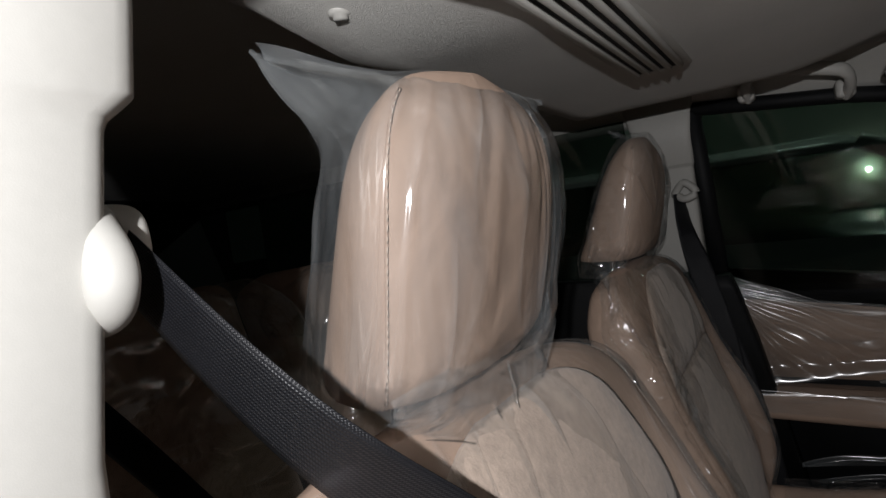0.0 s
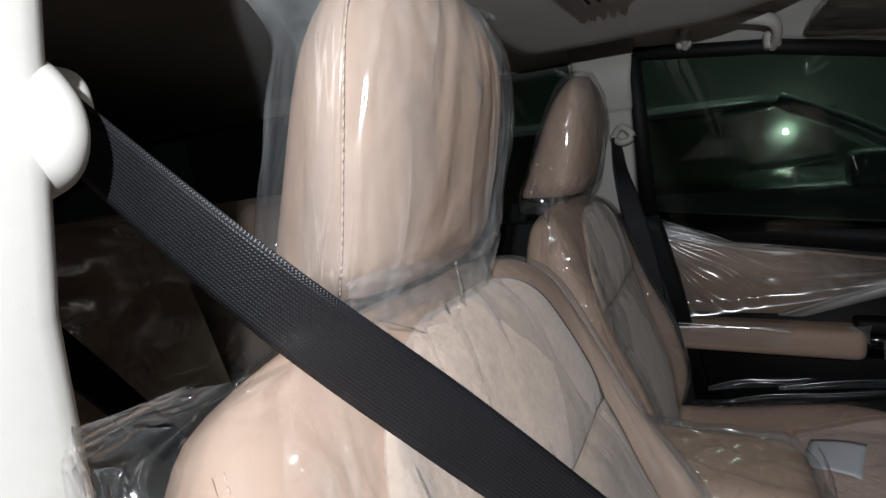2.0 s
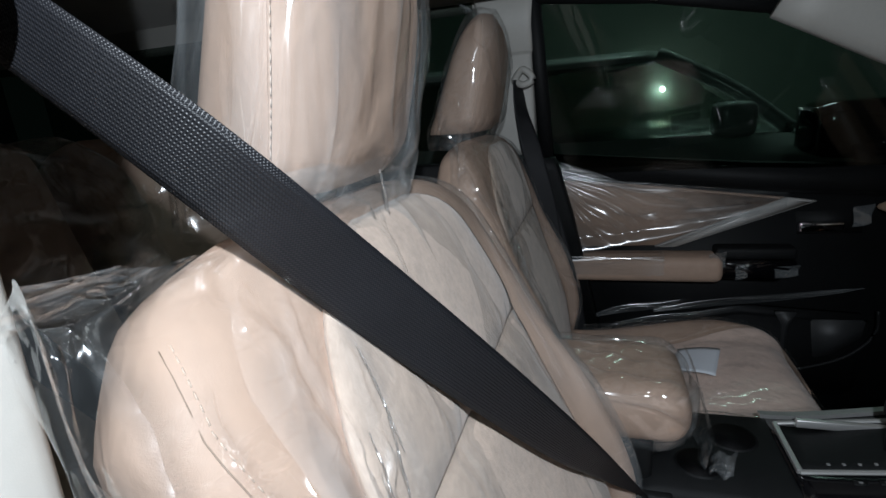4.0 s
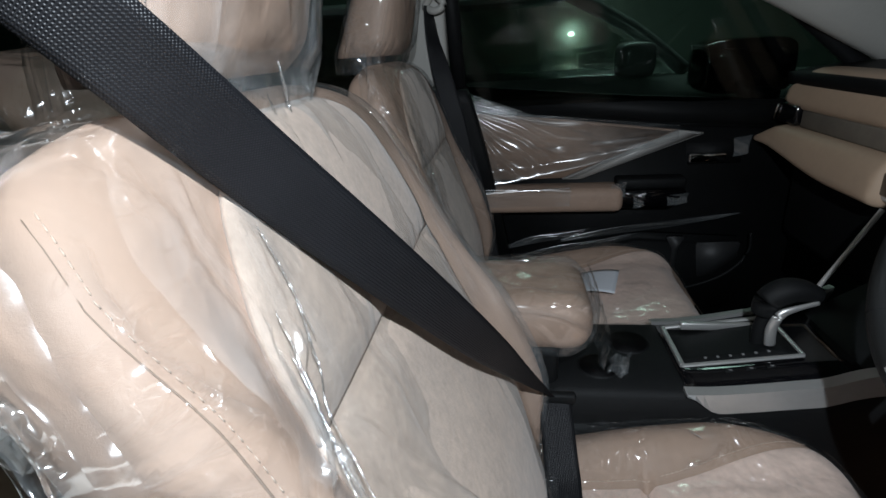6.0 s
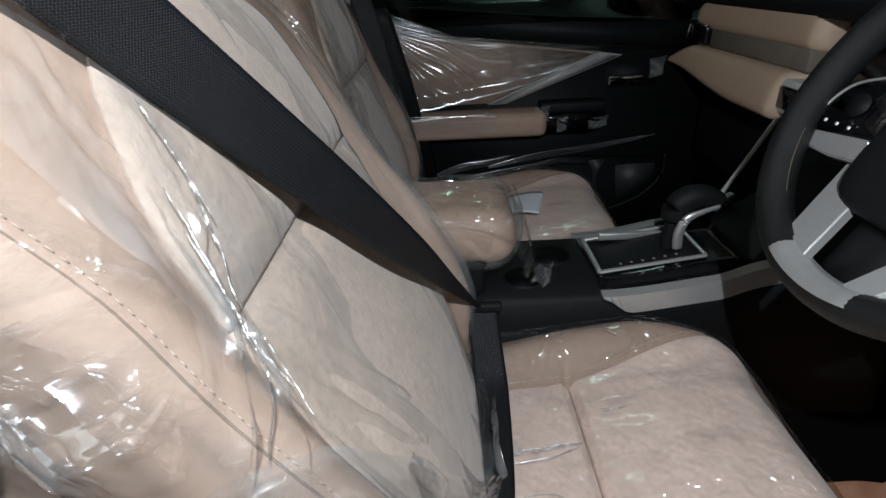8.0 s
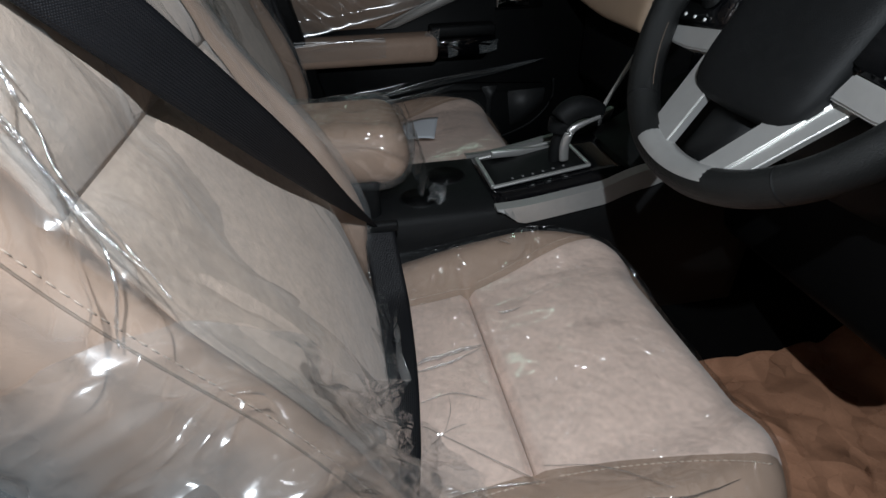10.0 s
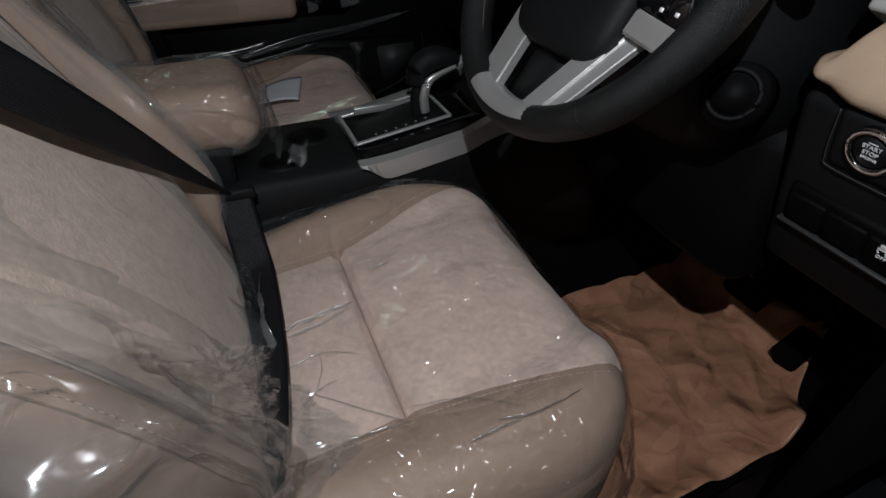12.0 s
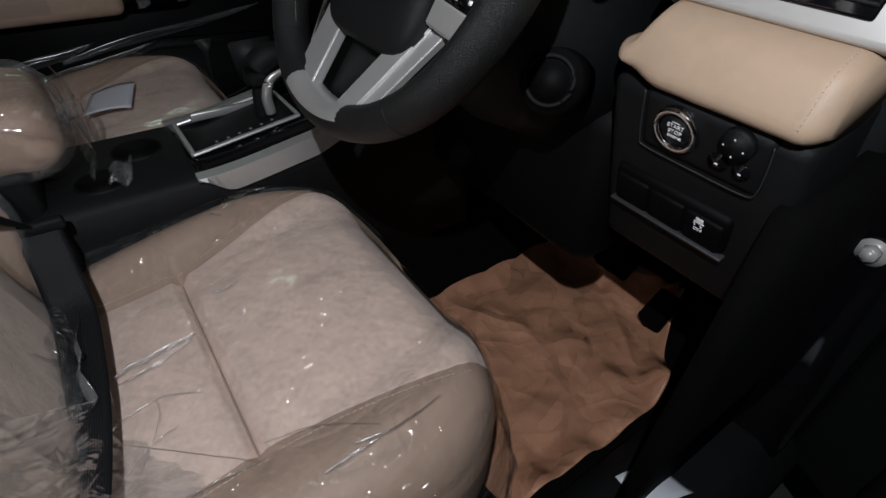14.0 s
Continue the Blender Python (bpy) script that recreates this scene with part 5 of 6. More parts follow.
# ---- dashboard ----
dash = thing("dashboard", (0.9, MID, 0.4), "black dashboard with tan leather pads and silver trims", "dashboard")
part("core", rbox((0.80, 0.02, 0.42), (1.30, 2 * MID - 0.02, 0.86), 0.03, 3), BLACK, dash, "black grained core")
part("top", sheet(lambda u, v: (lerp(0.745, 1.35, u), lerp(0.03, 2 * MID - 0.03, v), 0.868 + 0.03 * math.sin(math.pi * u) + 0.02 * math.exp(-((lerp(0.03, 1.48, v) - 0.37) / 0.16) ** 2)), 16, 40, 0.03), BLACK, dash, "black grained top")


def long_pad(y0, y1, xf, zb, zt, n=40, k=28):
    """A soft pad along the dashboard: zb and zt give its lower and upper edge at each place across the car."""
    rings = []
    for i in range(n + 1):
        f = i / n
        y = lerp(y0, y1, f)
        e = min(1.0, min(f, 1 - f) * n / 1.5)
        sq = math.sqrt(max(0.06, 1 - (1 - e) ** 2))
        a, b = zb(y), zt(y)
        rings.append([(xf + 0.055 + 0.22 * (zq - a) + 0.055 * sq * math.copysign(abs(math.cos(t)) ** 0.5, math.cos(t)), y, zq)
                      for t in [2 * math.pi * j / k for j in range(k)] for zq in [(a + b) / 2 + (b - a) / 2 * (0.9 + 0.1 * sq) * math.copysign(abs(math.sin(t)) ** 0.6, math.sin(t))]])
    return loft(rings)


part("lower_pad", long_pad(1.532, 1.00, 0.698, lambda y: 0.645 + 0.040 * sm(1.15, 1.535, y), lambda y: 0.741 - 0.040 * sm(1.43, 1.535, y)), TAN, dash, "tan leather lower pad")
part("upper_pad", long_pad(1.478, 0.975, 0.735, lambda y: 0.778 + 0.014 * sm(1.40, 1.48, y), lambda y: 0.882 - 0.045 * sm(1.40, 1.48, y)), TAN, dash, "tan leather upper pad")
part("fabric_strip", rbox((0.748, 0.985, 0.740), (0.82, 1.385, 0.785), 0.006, 2), DARKFAB, dash, "grey woven strip")
ev = part("end_vent", rbox((0.736, 1.388, 0.744), (0.80, 1.485, 0.792), 0.006, 2), GLOSSBLACK, dash, "black end vent")
part("vent_rim", tube([(0.734, 1.492, 0.748), (0.734, 1.476, 0.790)], 0.004, 8), CHROME, ev, "chrome vent edge")
cs = part("centre_fascia", rbox((0.79, 0.56, 0.45), (0.90, 0.945, 0.93), 0.02, 3), GLOSSBLACK, dash, "gloss black centre stack")
part("stack_trim", tube([(0.575, 0.885, 0.530), (0.612, 0.891, 0.594), (0.660, 0.899, 0.680)], 0.0045, 10), SILVERPAINT, dash, "bright silver stack edge")
cv = part("centre_vent", rbox((0.725, 0.94, 0.660), (0.80, 1.065, 0.728), 0.008, 2), SILVERPAINT, dash, "silver centre vent surround")
part("vent_mouth", rbox((0.721, 0.950, 0.672), (0.78, 1.012, 0.716), 0.004, 2), GLOSSBLACK, cv)

# driver's side
def pad_rings():
    rings = []
    for i in range(37):
        f = i / 36
        y = lerp(0.030, 0.222, f)
        tip = sm(0.70, 1.0, f)
        step = sm(0.83, 0.92, f)
        xn, zb, zt = lerp(0.594, 0.602, tip), lerp(0.714, 0.728, tip), lerp(0.781, 0.748, step)
        end = 1 - 0.25 * max(0.0, 1 - f * 36 / 3.0) ** 2 - 0.35 * max(0.0, 1 - (1 - f) * 36 / 3.0) ** 2
        ring = []
        for k in range(32):
            a = 2 * math.pi * k / 32
            c, q = math.copysign(abs(math.cos(a)) ** 0.55, math.cos(a)), math.copysign(abs(math.sin(a)) ** 0.6, math.sin(a))
            zz = (zb + zt) / 2 + (zt - zb) / 2 * q * end
            ring.append((xn + 0.05 + 0.05 * c * end + 0.42 * (zz - zb), y, zz))
        rings.append(ring)
    return rings


part("driver_pad", loft(pad_rings()), TAN, dash, "tan leather driver's pad")
part("pad_stitching", stitches([Vector(p) + Vector((-0.0006, 0, 0.0004)) for p in pad_rings()[3][7:19]], 0.004, 0.0026, 0.0004), THREAD, dash, "pale stitching at the pad's end")
VT = Matrix.Translation((0.640, 0.115, 0.783)) @ Matrix.Rotation(math.radians(24), 4, "Y")
vs = part("driver_vent", rbox((0.0, -0.090, 0.0), (0.06, 0.100, 0.075), 0.005, 3, VT), SILVERPAINT, dash, "satin silver driver's vent surround")
part("vent_mouth", rbox((-0.002, -0.066, 0.014), (0.05, 0.088, 0.066), 0.003, 2, VT), GLOSSBLACK, vs)
for k in range(3):
    part("vent_slat", rbox((-0.005, -0.064, 0.023 + 0.014 * k), (0.012, 0.086, 0.026 + 0.014 * k), 0.001, 1, VT), BLACK, vs)


def px(z):
    return 0.622 + (0.69 - z) * 0.30


PT = Matrix.Translation((px(0.665), 0.12, 0.665)) @ Matrix.Rotation(math.radians(-16.7), 4, "Y")   # local x into the dashboard, y left, z up
part("lower_cover", rbox((0.0, -0.090, -0.17), (0.10, 0.10, 0.050), 0.012, 3, PT), BLACK, dash, "black lower cover")
sp = part("switch_panel", rbox((-0.004, -0.064, -0.012), (0.03, 0.060, 0.052), 0.010, 4, PT), BLACK, dash, "black switch panel")


def face_disc(y, z, r, t0, t1, bev=0.001, n=40, r2=None):
    return cyl(PT @ Vector((t0, y, z)), PT @ Vector((t1, y, z)), r, r2, n, bev)


START = (0.0206, 0.0240)


def face_pt(y, z, x=0.0):
    return PT @ Vector((x, y, z))


def face_ring(y, z, r, w, x=-0.005, n=48):
    return tube([face_pt(y + r * math.cos(q), z + r * math.sin(q), x) for q in [2 * math.pi * k / n for k in range(n + 1)]], w, 10)


def text_mesh(body, size, m, depth=0.0003):
    cu = bpy.data.curves.new("lettering", "FONT")
    cu.body, cu.size, cu.extrude, cu.align_x, cu.align_y = body, size, depth, "CENTER", "CENTER"
    cu.resolution_u = 3
    ob = bpy.data.objects.new("lettering", cu)
    scene.collection.objects.link(ob)
    me = bpy.data.meshes.new_from_object(ob.evaluated_get(bpy.context.evaluated_depsgraph_get()))
    bpy.data.objects.remove(ob)
    bm = bmesh.new()
    bm.from_mesh(me)
    bpy.data.meshes.remove(me)
    bmesh.ops.transform(bm, matrix=m, verts=bm.verts)
    return bm


# lettering frame on the panel: text x runs towards the car's right, text y up, facing the driver
TXT = PT @ Matrix(((0, 0, -1, 0), (-1, 0, 0, 0), (0, 1, 0, 0), (0, 0, 0, 1)))
part("start_bezel", face_disc(START[0], START[1], 0.0235, 0.0, -0.006, 0.002), GLOSSBLACK, sp, "gloss black bezel")
part("start_ring", face_ring(START[0], START[1], 0.0195, 0.0030, -0.0065), CHROME, sp, "chrome ring")
sb = part("start_button", face_disc(START[0], START[1], 0.0165, -0.002, -0.0065, 0.0015), BLACK, sp, "black start button")
for word, dz, sz in (("START", 0.0040, 0.0058), ("STOP", -0.0018, 0.0058), ("ENGINE", -0.0070, 0.0040)):
    part("lettering", text_mesh(word, sz, TXT @ Matrix.Translation((-START[0], START[1] + dz, 0.0067))), LETTER, sb, "white lettering", smooth=False)
part("indicator", rbox((-0.0068, START[0] - 0.004, START[1] + 0.0075), (-0.006, START[0] + 0.004, START[1] + 0.0085), 0.0002, 1, PT), LETTER, sb)
knob = part("mirror_knob", face_disc(-0.036, 0.0375, 0.0150, 0.0, -0.013, 0.003, r2=0.0135), BLACK, sp, "round black mirror knob")
for q in range(4):
    part("arrow_mark", face_disc(-0.036 + 0.0085 * math.cos(q * math.pi / 2), 0.0375 + 0.0085 * math.sin(q * math.pi / 2), 0.0014, -0.0125, -0.0134, 0.0, 3), LETTER, knob)
for yy, ww in ((-0.0225, 0.0105), (-0.0435, 0.0090)):
    bt = part("mirror_button", cyl(PT @ Vector((0.002, yy, 0.0105)), PT @ Vector((-0.007, yy, 0.0105)), ww, ww * 0.85, 32, 0.002), GLOSSBLACK, sp, "small round black mirror button")
    part("button_mark", rbox((-0.0076, yy - 0.0018, 0.0095), (-0.0068, yy + 0.0012, 0.0112), 0.0002, 1, PT), LETTER, bt)
part("panel_edge", tube(smoothpath([face_pt(y, z, -0.0042) for y, z in ((0.057, 0.050), (0.0585, 0.020), (0.058, -0.002), (0.052, -0.0105), (0.0, -0.0118), (-0.050, -0.0112), (-0.060, -0.004), (-0.0625, 0.020), (-0.0625, 0.046))], 5), 0.0007, 8), GREY, sp, "thin grey panel edge")
lsw = part("switch_strip", rbox((-0.006, -0.050, -0.096), (0.03, 0.082, -0.046), 0.006, 2, PT), DARKPLASTIC, dash, "black lower switch row")
for i, (a, b) in enumerate(((0.038, 0.078), (-0.004, 0.036), (-0.046, -0.006))):
    part("switch_blank", rbox((-0.009, a, -0.091), (0.0, b, -0.056), 0.003, 2, PT), DARKPLASTIC, lsw)
part("row_edge", rbox((-0.010, -0.052, -0.099), (0.0, 0.084, -0.0955), 0.0012, 2, PT), GREY, lsw)
# stability control symbol: a small car over two wavy lines, and OFF below
ESC = (-0.0225, -0.064)
part("symbol", merge(rbox((-0.0098, ESC[0] - 0.004, ESC[1] + 0.0015), (-0.0088, ESC[0] + 0.004, ESC[1] + 0.007), 0.0008, 1, PT),
                     rbox((-0.0098, ESC[0] - 0.0055, ESC[1] - 0.0005), (-0.0088, ESC[0] + 0.0055, ESC[1] + 0.002), 0.0004, 1, PT),
                     tube([face_pt(ESC[0] + 0.004 + 0.0012 * math.sin(k), ESC[1] - 0.001 - 0.0005 * k, -0.0095) for k in range(8)], 0.0005, 6),
                     tube([face_pt(ESC[0] - 0.003 + 0.0012 * math.sin(k), ESC[1] - 0.001 - 0.0005 * k, -0.0095) for k in range(8)], 0.0005, 6)), LETTER, lsw, "white stability control symbol")
part("lettering", text_mesh("OFF", 0.0055, TXT @ Matrix.Translation((-ESC[0], ESC[1] - 0.0085, 0.0093))), LETTER, lsw, "white lettering", smooth=False)

# ---- steering wheel ----
WC, WT, WR = Vector((0.462, 0.363, 0.822)), math.radians(28), 0.170
WM = Matrix.Translation(WC) @ Matrix(((0, math.sin(WT), -math.cos(WT), 0), (1, 0, 0, 0), (0, math.cos(WT), math.sin(WT), 0), (0, 0, 0, 1)))
# local x to the car's left, y up the wheel, z towards the driver
wheel = thing("steering_wheel", WC, "black leather steering wheel with satin silver spokes", "steering wheel")


def rim_ring(a, r=1.0):
    c = Vector((math.sin(a), -math.cos(a), 0))
    R = WR
    return [WM @ (c * (R + 0.0165 * r * math.cos(b)) + Vector((0, 0, 0.020 * r * math.sin(b)))) for b in [2 * math.pi * k / 20 for k in range(20)]]


rings = [rim_ring(2 * math.pi * i / 96) for i in range(97)]
part("rim", loft(rings, cap=False), RIMLEATHER, wheel)
hub = part("airbag_cover", wrap((-0.076, -0.100, -0.05), (0.076, 0.066, 0.002), 0.0, 10, 0.0, 0.0), BLACK, wheel, "black airbag cover")
hub.data.transform(WM)


def spoke(poly, za, zb_, thick=0.012, bev=0.003):
    """A faceted spoke; its face runs from height za at the first corners to zb_ at the last."""
    bm = bmesh.new()
    ys = [q[1] for q in poly]
    top = [bm.verts.new((x, y, lerp(za, zb_, (max(ys) - y) / (max(ys) - min(ys))))) for x, y in poly]
    f = bm.faces.new(top)
    ex = bmesh.ops.extrude_face_region(bm, geom=[f])
    bmesh.ops.translate(bm, vec=(0, 0, -thick), verts=[v for v in ex["geom"] if isinstance(v, bmesh.types.BMVert)])
    bmesh.ops.bevel(bm, geom=bm.edges[:], offset=bev, segments=2, affect="EDGES")
    bmesh.ops.transform(bm, matrix=WM, verts=bm.verts)
    return bm


for sg in (-1, 1):
    part("lower_spoke", spoke([(sg * 0.082, -0.046), (sg * 0.050, -0.060), (sg * 0.040, -0.100), (sg * 0.022, -0.166), (sg * 0.045, -0.170), (sg * 0.058, -0.136)], -0.024, 0.014, 0.012, 0.0016), SILVER, wheel, "satin silver lower spoke", smooth=False)
    part("spoke_flank", spoke([(sg * 0.098, -0.052), (sg * 0.0815, -0.046), (sg * 0.0575, -0.134), (sg * 0.0445, -0.170), (sg * 0.060, -0.166), (sg * 0.072, -0.138)], -0.027, 0.011, 0.008, 0.001), SILVER, wheel, "satin silver spoke flank", smooth=False)
    part("side_spoke", spoke([(sg * 0.080, -0.038), (sg * 0.154, -0.047), (sg * 0.152, -0.064), (sg * 0.118, -0.065), (sg * 0.074, -0.060)], -0.010, -0.014, 0.012, 0.0016), SILVER, wheel, "satin silver side spoke", smooth=False)
    pad = part("button_pad", spoke([(sg * 0.070, 0.026), (sg * 0.111, 0.016), (sg * 0.140, 0.003), (sg * 0.153, -0.018), (sg * 0.155, -0.046), (sg * 0.082, -0.037), (sg * 0.070, -0.034)], -0.008, -0.008), GLOSSBLACK, wheel, "gloss black button pad")
    for k in range(3):
        part("button_mark", spoke([(sg * (0.106 + 0.017 * k), -0.033), (sg * (0.1105 + 0.017 * k), -0.033), (sg * (0.1105 + 0.017 * k), -0.0365), (sg * (0.106 + 0.017 * k), -0.0365)], -0.0065, -0.0065, 0.001, 0.0004), LETTER, pad, "small white button symbol")
    part("button_ring", spoke([(sg * 0.118 + 0.014 * math.cos(q * math.pi / 6), -0.012 + 0.013 * math.sin(q * math.pi / 6)) for q in range(12)], -0.006, -0.006, 0.002, 0.001), BLACK, pad, "round rocker button")
for sg in (-1, 1):
    part("pad_edge", tube(smoothpath([WM @ Vector((sg * x, y, -0.006)) for x, y in ((0.155, -0.046), (0.154, -0.020), (0.141, 0.004), (0.112, 0.017), (0.076, 0.025))], 5), 0.0016, 8), SILVER, wheel, "thin silver edge of the button pad")
part("spoke_web", spoke([(-0.045, -0.070), (0.045, -0.070), (0.022, -0.158), (-0.022, -0.158)], -0.034, -0.006), BLACK, wheel, "dark insert between the spokes")


def rim_face(a, r):
    c = Vector((math.sin(a), -math.cos(a), 0))
    return [WM @ (c * (WR + 0.0165 * r * math.cos(b)) + Vector((0, 0, 0.020 * r * math.sin(b)))) for b in [math.pi * (k / 14 * 0.62 + 0.45) for k in range(15)]]


part("spoke_bridge", loft([rim_face(-0.33 + 0.66 * i / 16, 1.035 if 0 < i < 16 else 0.97) for i in range(17)], close=False), SILVER, wheel, "satin silver bridge on the rim")
for a in (-40, 40):
    ra = math.radians(a)
    part("rim_seam", loft([rim_ring(ra - 0.006, 0.98), rim_ring(ra - 0.004, 1.02), rim_ring(ra + 0.004, 1.02), rim_ring(ra + 0.006, 0.98)], cap=False), BLACK, wheel)
for a0 in (0.75, -1.25):
    part("rim_stitching", stitches([WM @ (Vector((math.sin(a), -math.cos(a), 0)) * (WR - 0.0165) + Vector((0, 0, 0.004))) for a in [a0 + 0.06 * k for k in range(9)]], 0.004, 0.0025, 0.0004), SEAMDARK, wheel)

col = thing("steering_column", (0.6, 0.37, 0.72), "black plastic steering column shroud with stalks", "steering column")
part("shroud", tube([WC + Vector((0.050, 0, -0.035)), WC + Vector((0.075, 0, -0.048)), WC + Vector((0.16, 0, -0.090)), WC + Vector((0.34, 0, -0.180))], 0.085, 28, 1.0, radii=[0.060, 0.092, 0.122, 0.125]), BLACK, col)
for sg, yy in ((-1, 0.20), (1, 0.53)):
    stalk = part("stalk", tube(smoothpath([WC + Vector((0.085, sg * 0.05, 0.0)), WC + Vector((0.085, sg * 0.12, 0.008)), WC + Vector((0.080, sg * 0.165, 0.016))], 6), 0.008, 12, radii=[0.007 + 0.006 * sm(6, 12, k) for k in range(13)]), BLACK, col, "black stalk")
    part("stalk_band", tube([WC + Vector((0.082, sg * 0.150, 0.013)), WC + Vector((0.081, sg * 0.155, 0.014))], 0.0136, 16), SILVER, stalk, "silver stalk band")
kb = part("knee_panel", rbox((0.66, 0.225, 0.42), (0.76, 0.60, 0.66), 0.04, 4), DARKPLASTIC, dash, "black knee panel")
PC = Vector((0.559, 0.245, 0.707))
nrm = Vector((-0.80, -0.50, 0.33)).normalized()
boss = part("round_boss", cyl(PC - nrm * 0.05, PC - nrm * 0.001, 0.038, 0.029, 48, 0.003), DARKPLASTIC, col, "round black boss")
sx = nrm.orthogonal().normalized()
sy = nrm.cross(sx)
part("boss_ring", tube([PC + nrm * 0.001 + (sx * math.cos(q) + sy * math.sin(q)) * 0.0225 for q in [2 * math.pi * k / 40 for k in range(41)]], 0.0022, 8), mat("grey_plastic", (0.006, 0.006, 0.007), 0.7, spec=0.2), boss, "dark grey ring")
part("boss_cap", cyl(PC - nrm * 0.004, PC + nrm * 0.003, 0.0185, 0.0175, 40, 0.002), DARKPLASTIC, boss, "round cap")

# ---- floor things ----
def paper(u, v):
    x = lerp(0.50, 1.09, u)
    y0, y1 = lerp(0.115, 0.24, sm(0.55, 1.0, u)), lerp(0.60, 0.575, u)
    y = lerp(y0, y1, v)
    z = 0.085 + 0.06 * sm(0.86, 1.0, u)
    z += 0.010 * noise.noise(Vector((u * 4, v * 4, 3))) + 0.016 * abs(noise.noise(Vector((u * 4.5 + v, v * 5 - u, 9)))) - 0.012 * abs(noise.noise(Vector((u * 6 - v * 2, v * 4, 2)))) + 0.05 * sm(0.14, 0.0, v) * (0.6 + noise.noise(Vector((u * 7, 0, 5))))
    return x, y, z


single("paper_floor_mat", sheet(paper, 110, 90, 0.0006), PAPER, "creased brown kraft paper mat on the driver's floor", "paper mat")
for nm, c, sz in (("brake_pedal", (1.06, 0.40, 0.13), (0.05, 0.09, 0.05)), ("accelerator_pedal", (1.03, 0.245, 0.11), (0.08, 0.05, 0.10))):
    p = thing(nm, c, "black rubber-faced " + nm.replace("_", " "), "pedal")
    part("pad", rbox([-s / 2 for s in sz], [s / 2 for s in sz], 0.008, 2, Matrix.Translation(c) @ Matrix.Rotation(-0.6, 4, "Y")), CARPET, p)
    part("arm", tube(smoothpath([Vector(c) + Vector((0.01, 0, 0.01)), Vector(c) + Vector((0.05, 0, 0.12)), Vector(c) + Vector((0.02, 0, 0.30))], 5), 0.008, 8), BLACK, p)
sill = thing("door_sill", (0.4, 0.03, 0.06), "black plastic door sill scuff trim", "sill", kind="structure")
part("sill_trim", loft([[(x, -0.09, 0.02), (x, -0.085, 0.10), (x, -0.03, 0.135), (x, 0.06, 0.13), (x, 0.10, 0.105), (x, 0.112, 0.06)] for x in [-0.4 + 0.08 * i for i in range(20)]]), BLACK, sill)
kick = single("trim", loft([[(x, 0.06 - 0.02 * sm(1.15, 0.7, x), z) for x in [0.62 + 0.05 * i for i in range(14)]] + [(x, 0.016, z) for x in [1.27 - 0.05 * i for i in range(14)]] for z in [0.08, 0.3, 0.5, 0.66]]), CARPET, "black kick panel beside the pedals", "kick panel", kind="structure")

# ---- passenger door ----
DY = 1.53
door = thing("car_door", (0.3, DY + 0.05, 0.2), "closed passenger door with beige insert and silver strip", "car door")
part("panel", plate([(-0.13, 0.05), (0.86, 0.05), (0.86, 0.785), (0.4, 0.815), (-0.13, 0.862)], DY, DY + 0.08, 0.012, 3), BLACK, door, "black lower panel")
part("window_ledge", plate([(-0.13, 0.795), (0.50, 0.735), (0.80, 0.715), (0.80, 0.790), (0.4, 0.818), (-0.13, 0.868)], DY - 0.022, DY + 0.03, 0.010, 3), BLACK, door, "black upper ledge")
part("insert", plate([(-0.13, 0.800), (0.505, 0.722), (0.188, 0.590), (-0.13, 0.585)], DY - 0.014, DY + 0.01, 0.006, 2), LEATHER, door, "beige leather insert")
part("silver_strip", plate([(0.500, 0.722), (0.572, 0.713), (0.235, 0.588), (0.178, 0.588)], DY - 0.024, DY + 0.01, 0.004, 2), SILVERPAINT, door, "satin silver diagonal strip")
part("armrest_pad", rbox((-0.12, DY - 0.085, 0.500), (0.352, DY + 0.02, 0.572), 0.022, 4), LEATHER, door, "beige leather armrest pad")
sw = part("switch_plate", plate([(0.30, 0.555), (0.53, 0.560), (0.49, 0.508), (0.33, 0.510)], DY - 0.07, DY + 0.01, 0.006, 2), GLOSSBLACK, door, "gloss black switch plate")
part("pull_cup", rbox((0.335, DY - 0.05, 0.560), (0.53, DY + 0.01, 0.592), 0.008, 2), BLACK, door)
hd = part("handle_bezel", plate([(0.520, 0.690), (0.690, 0.690), (0.690, 0.615), (0.530, 0.612)], DY - 0.006, DY + 0.01, 0.008, 2), BLACK, door)
part("inner_handle", rbox((0.535, DY - 0.022, 0.627), (0.638, DY - 0.004, 0.655), 0.006, 3), CHROME, door, "chrome inner handle")
part("door_pocket", plate([(0.05, 0.16), (0.70, 0.16), (0.72, 0.40), (0.40, 0.42), (0.05, 0.33)], DY - 0.05, DY + 0.01, 0.02, 3), BLACK, door, "black map pocket")
part("pocket_rim", tube(smoothpath([(0.722, 1.476, 0.425), (0.725, 1.476, 0.367), (0.695, 1.476, 0.317), (0.635, 1.476, 0.273), (0.527, 1.476, 0.239), (0.401, 1.476, 0.232)], 6), 0.005, 10), BLACK, door, "rounded pocket rim")
part("pocket_divider", plate([(0.487, 0.414), (0.540, 0.414), (0.522, 0.375), (0.520, 0.245), (0.508, 0.245), (0.508, 0.375)], DY - 0.060, DY - 0.04, 0.003, 2), GREY, door, "dark grey pocket divider")
part("pocket_face", plate([(0.575, 0.392), (0.700, 0.396), (0.695, 0.345), (0.630, 0.292), (0.590, 0.280)], DY - 0.056, DY - 0.04, 0.004, 2), GREY, door, "dark grey pocket face")
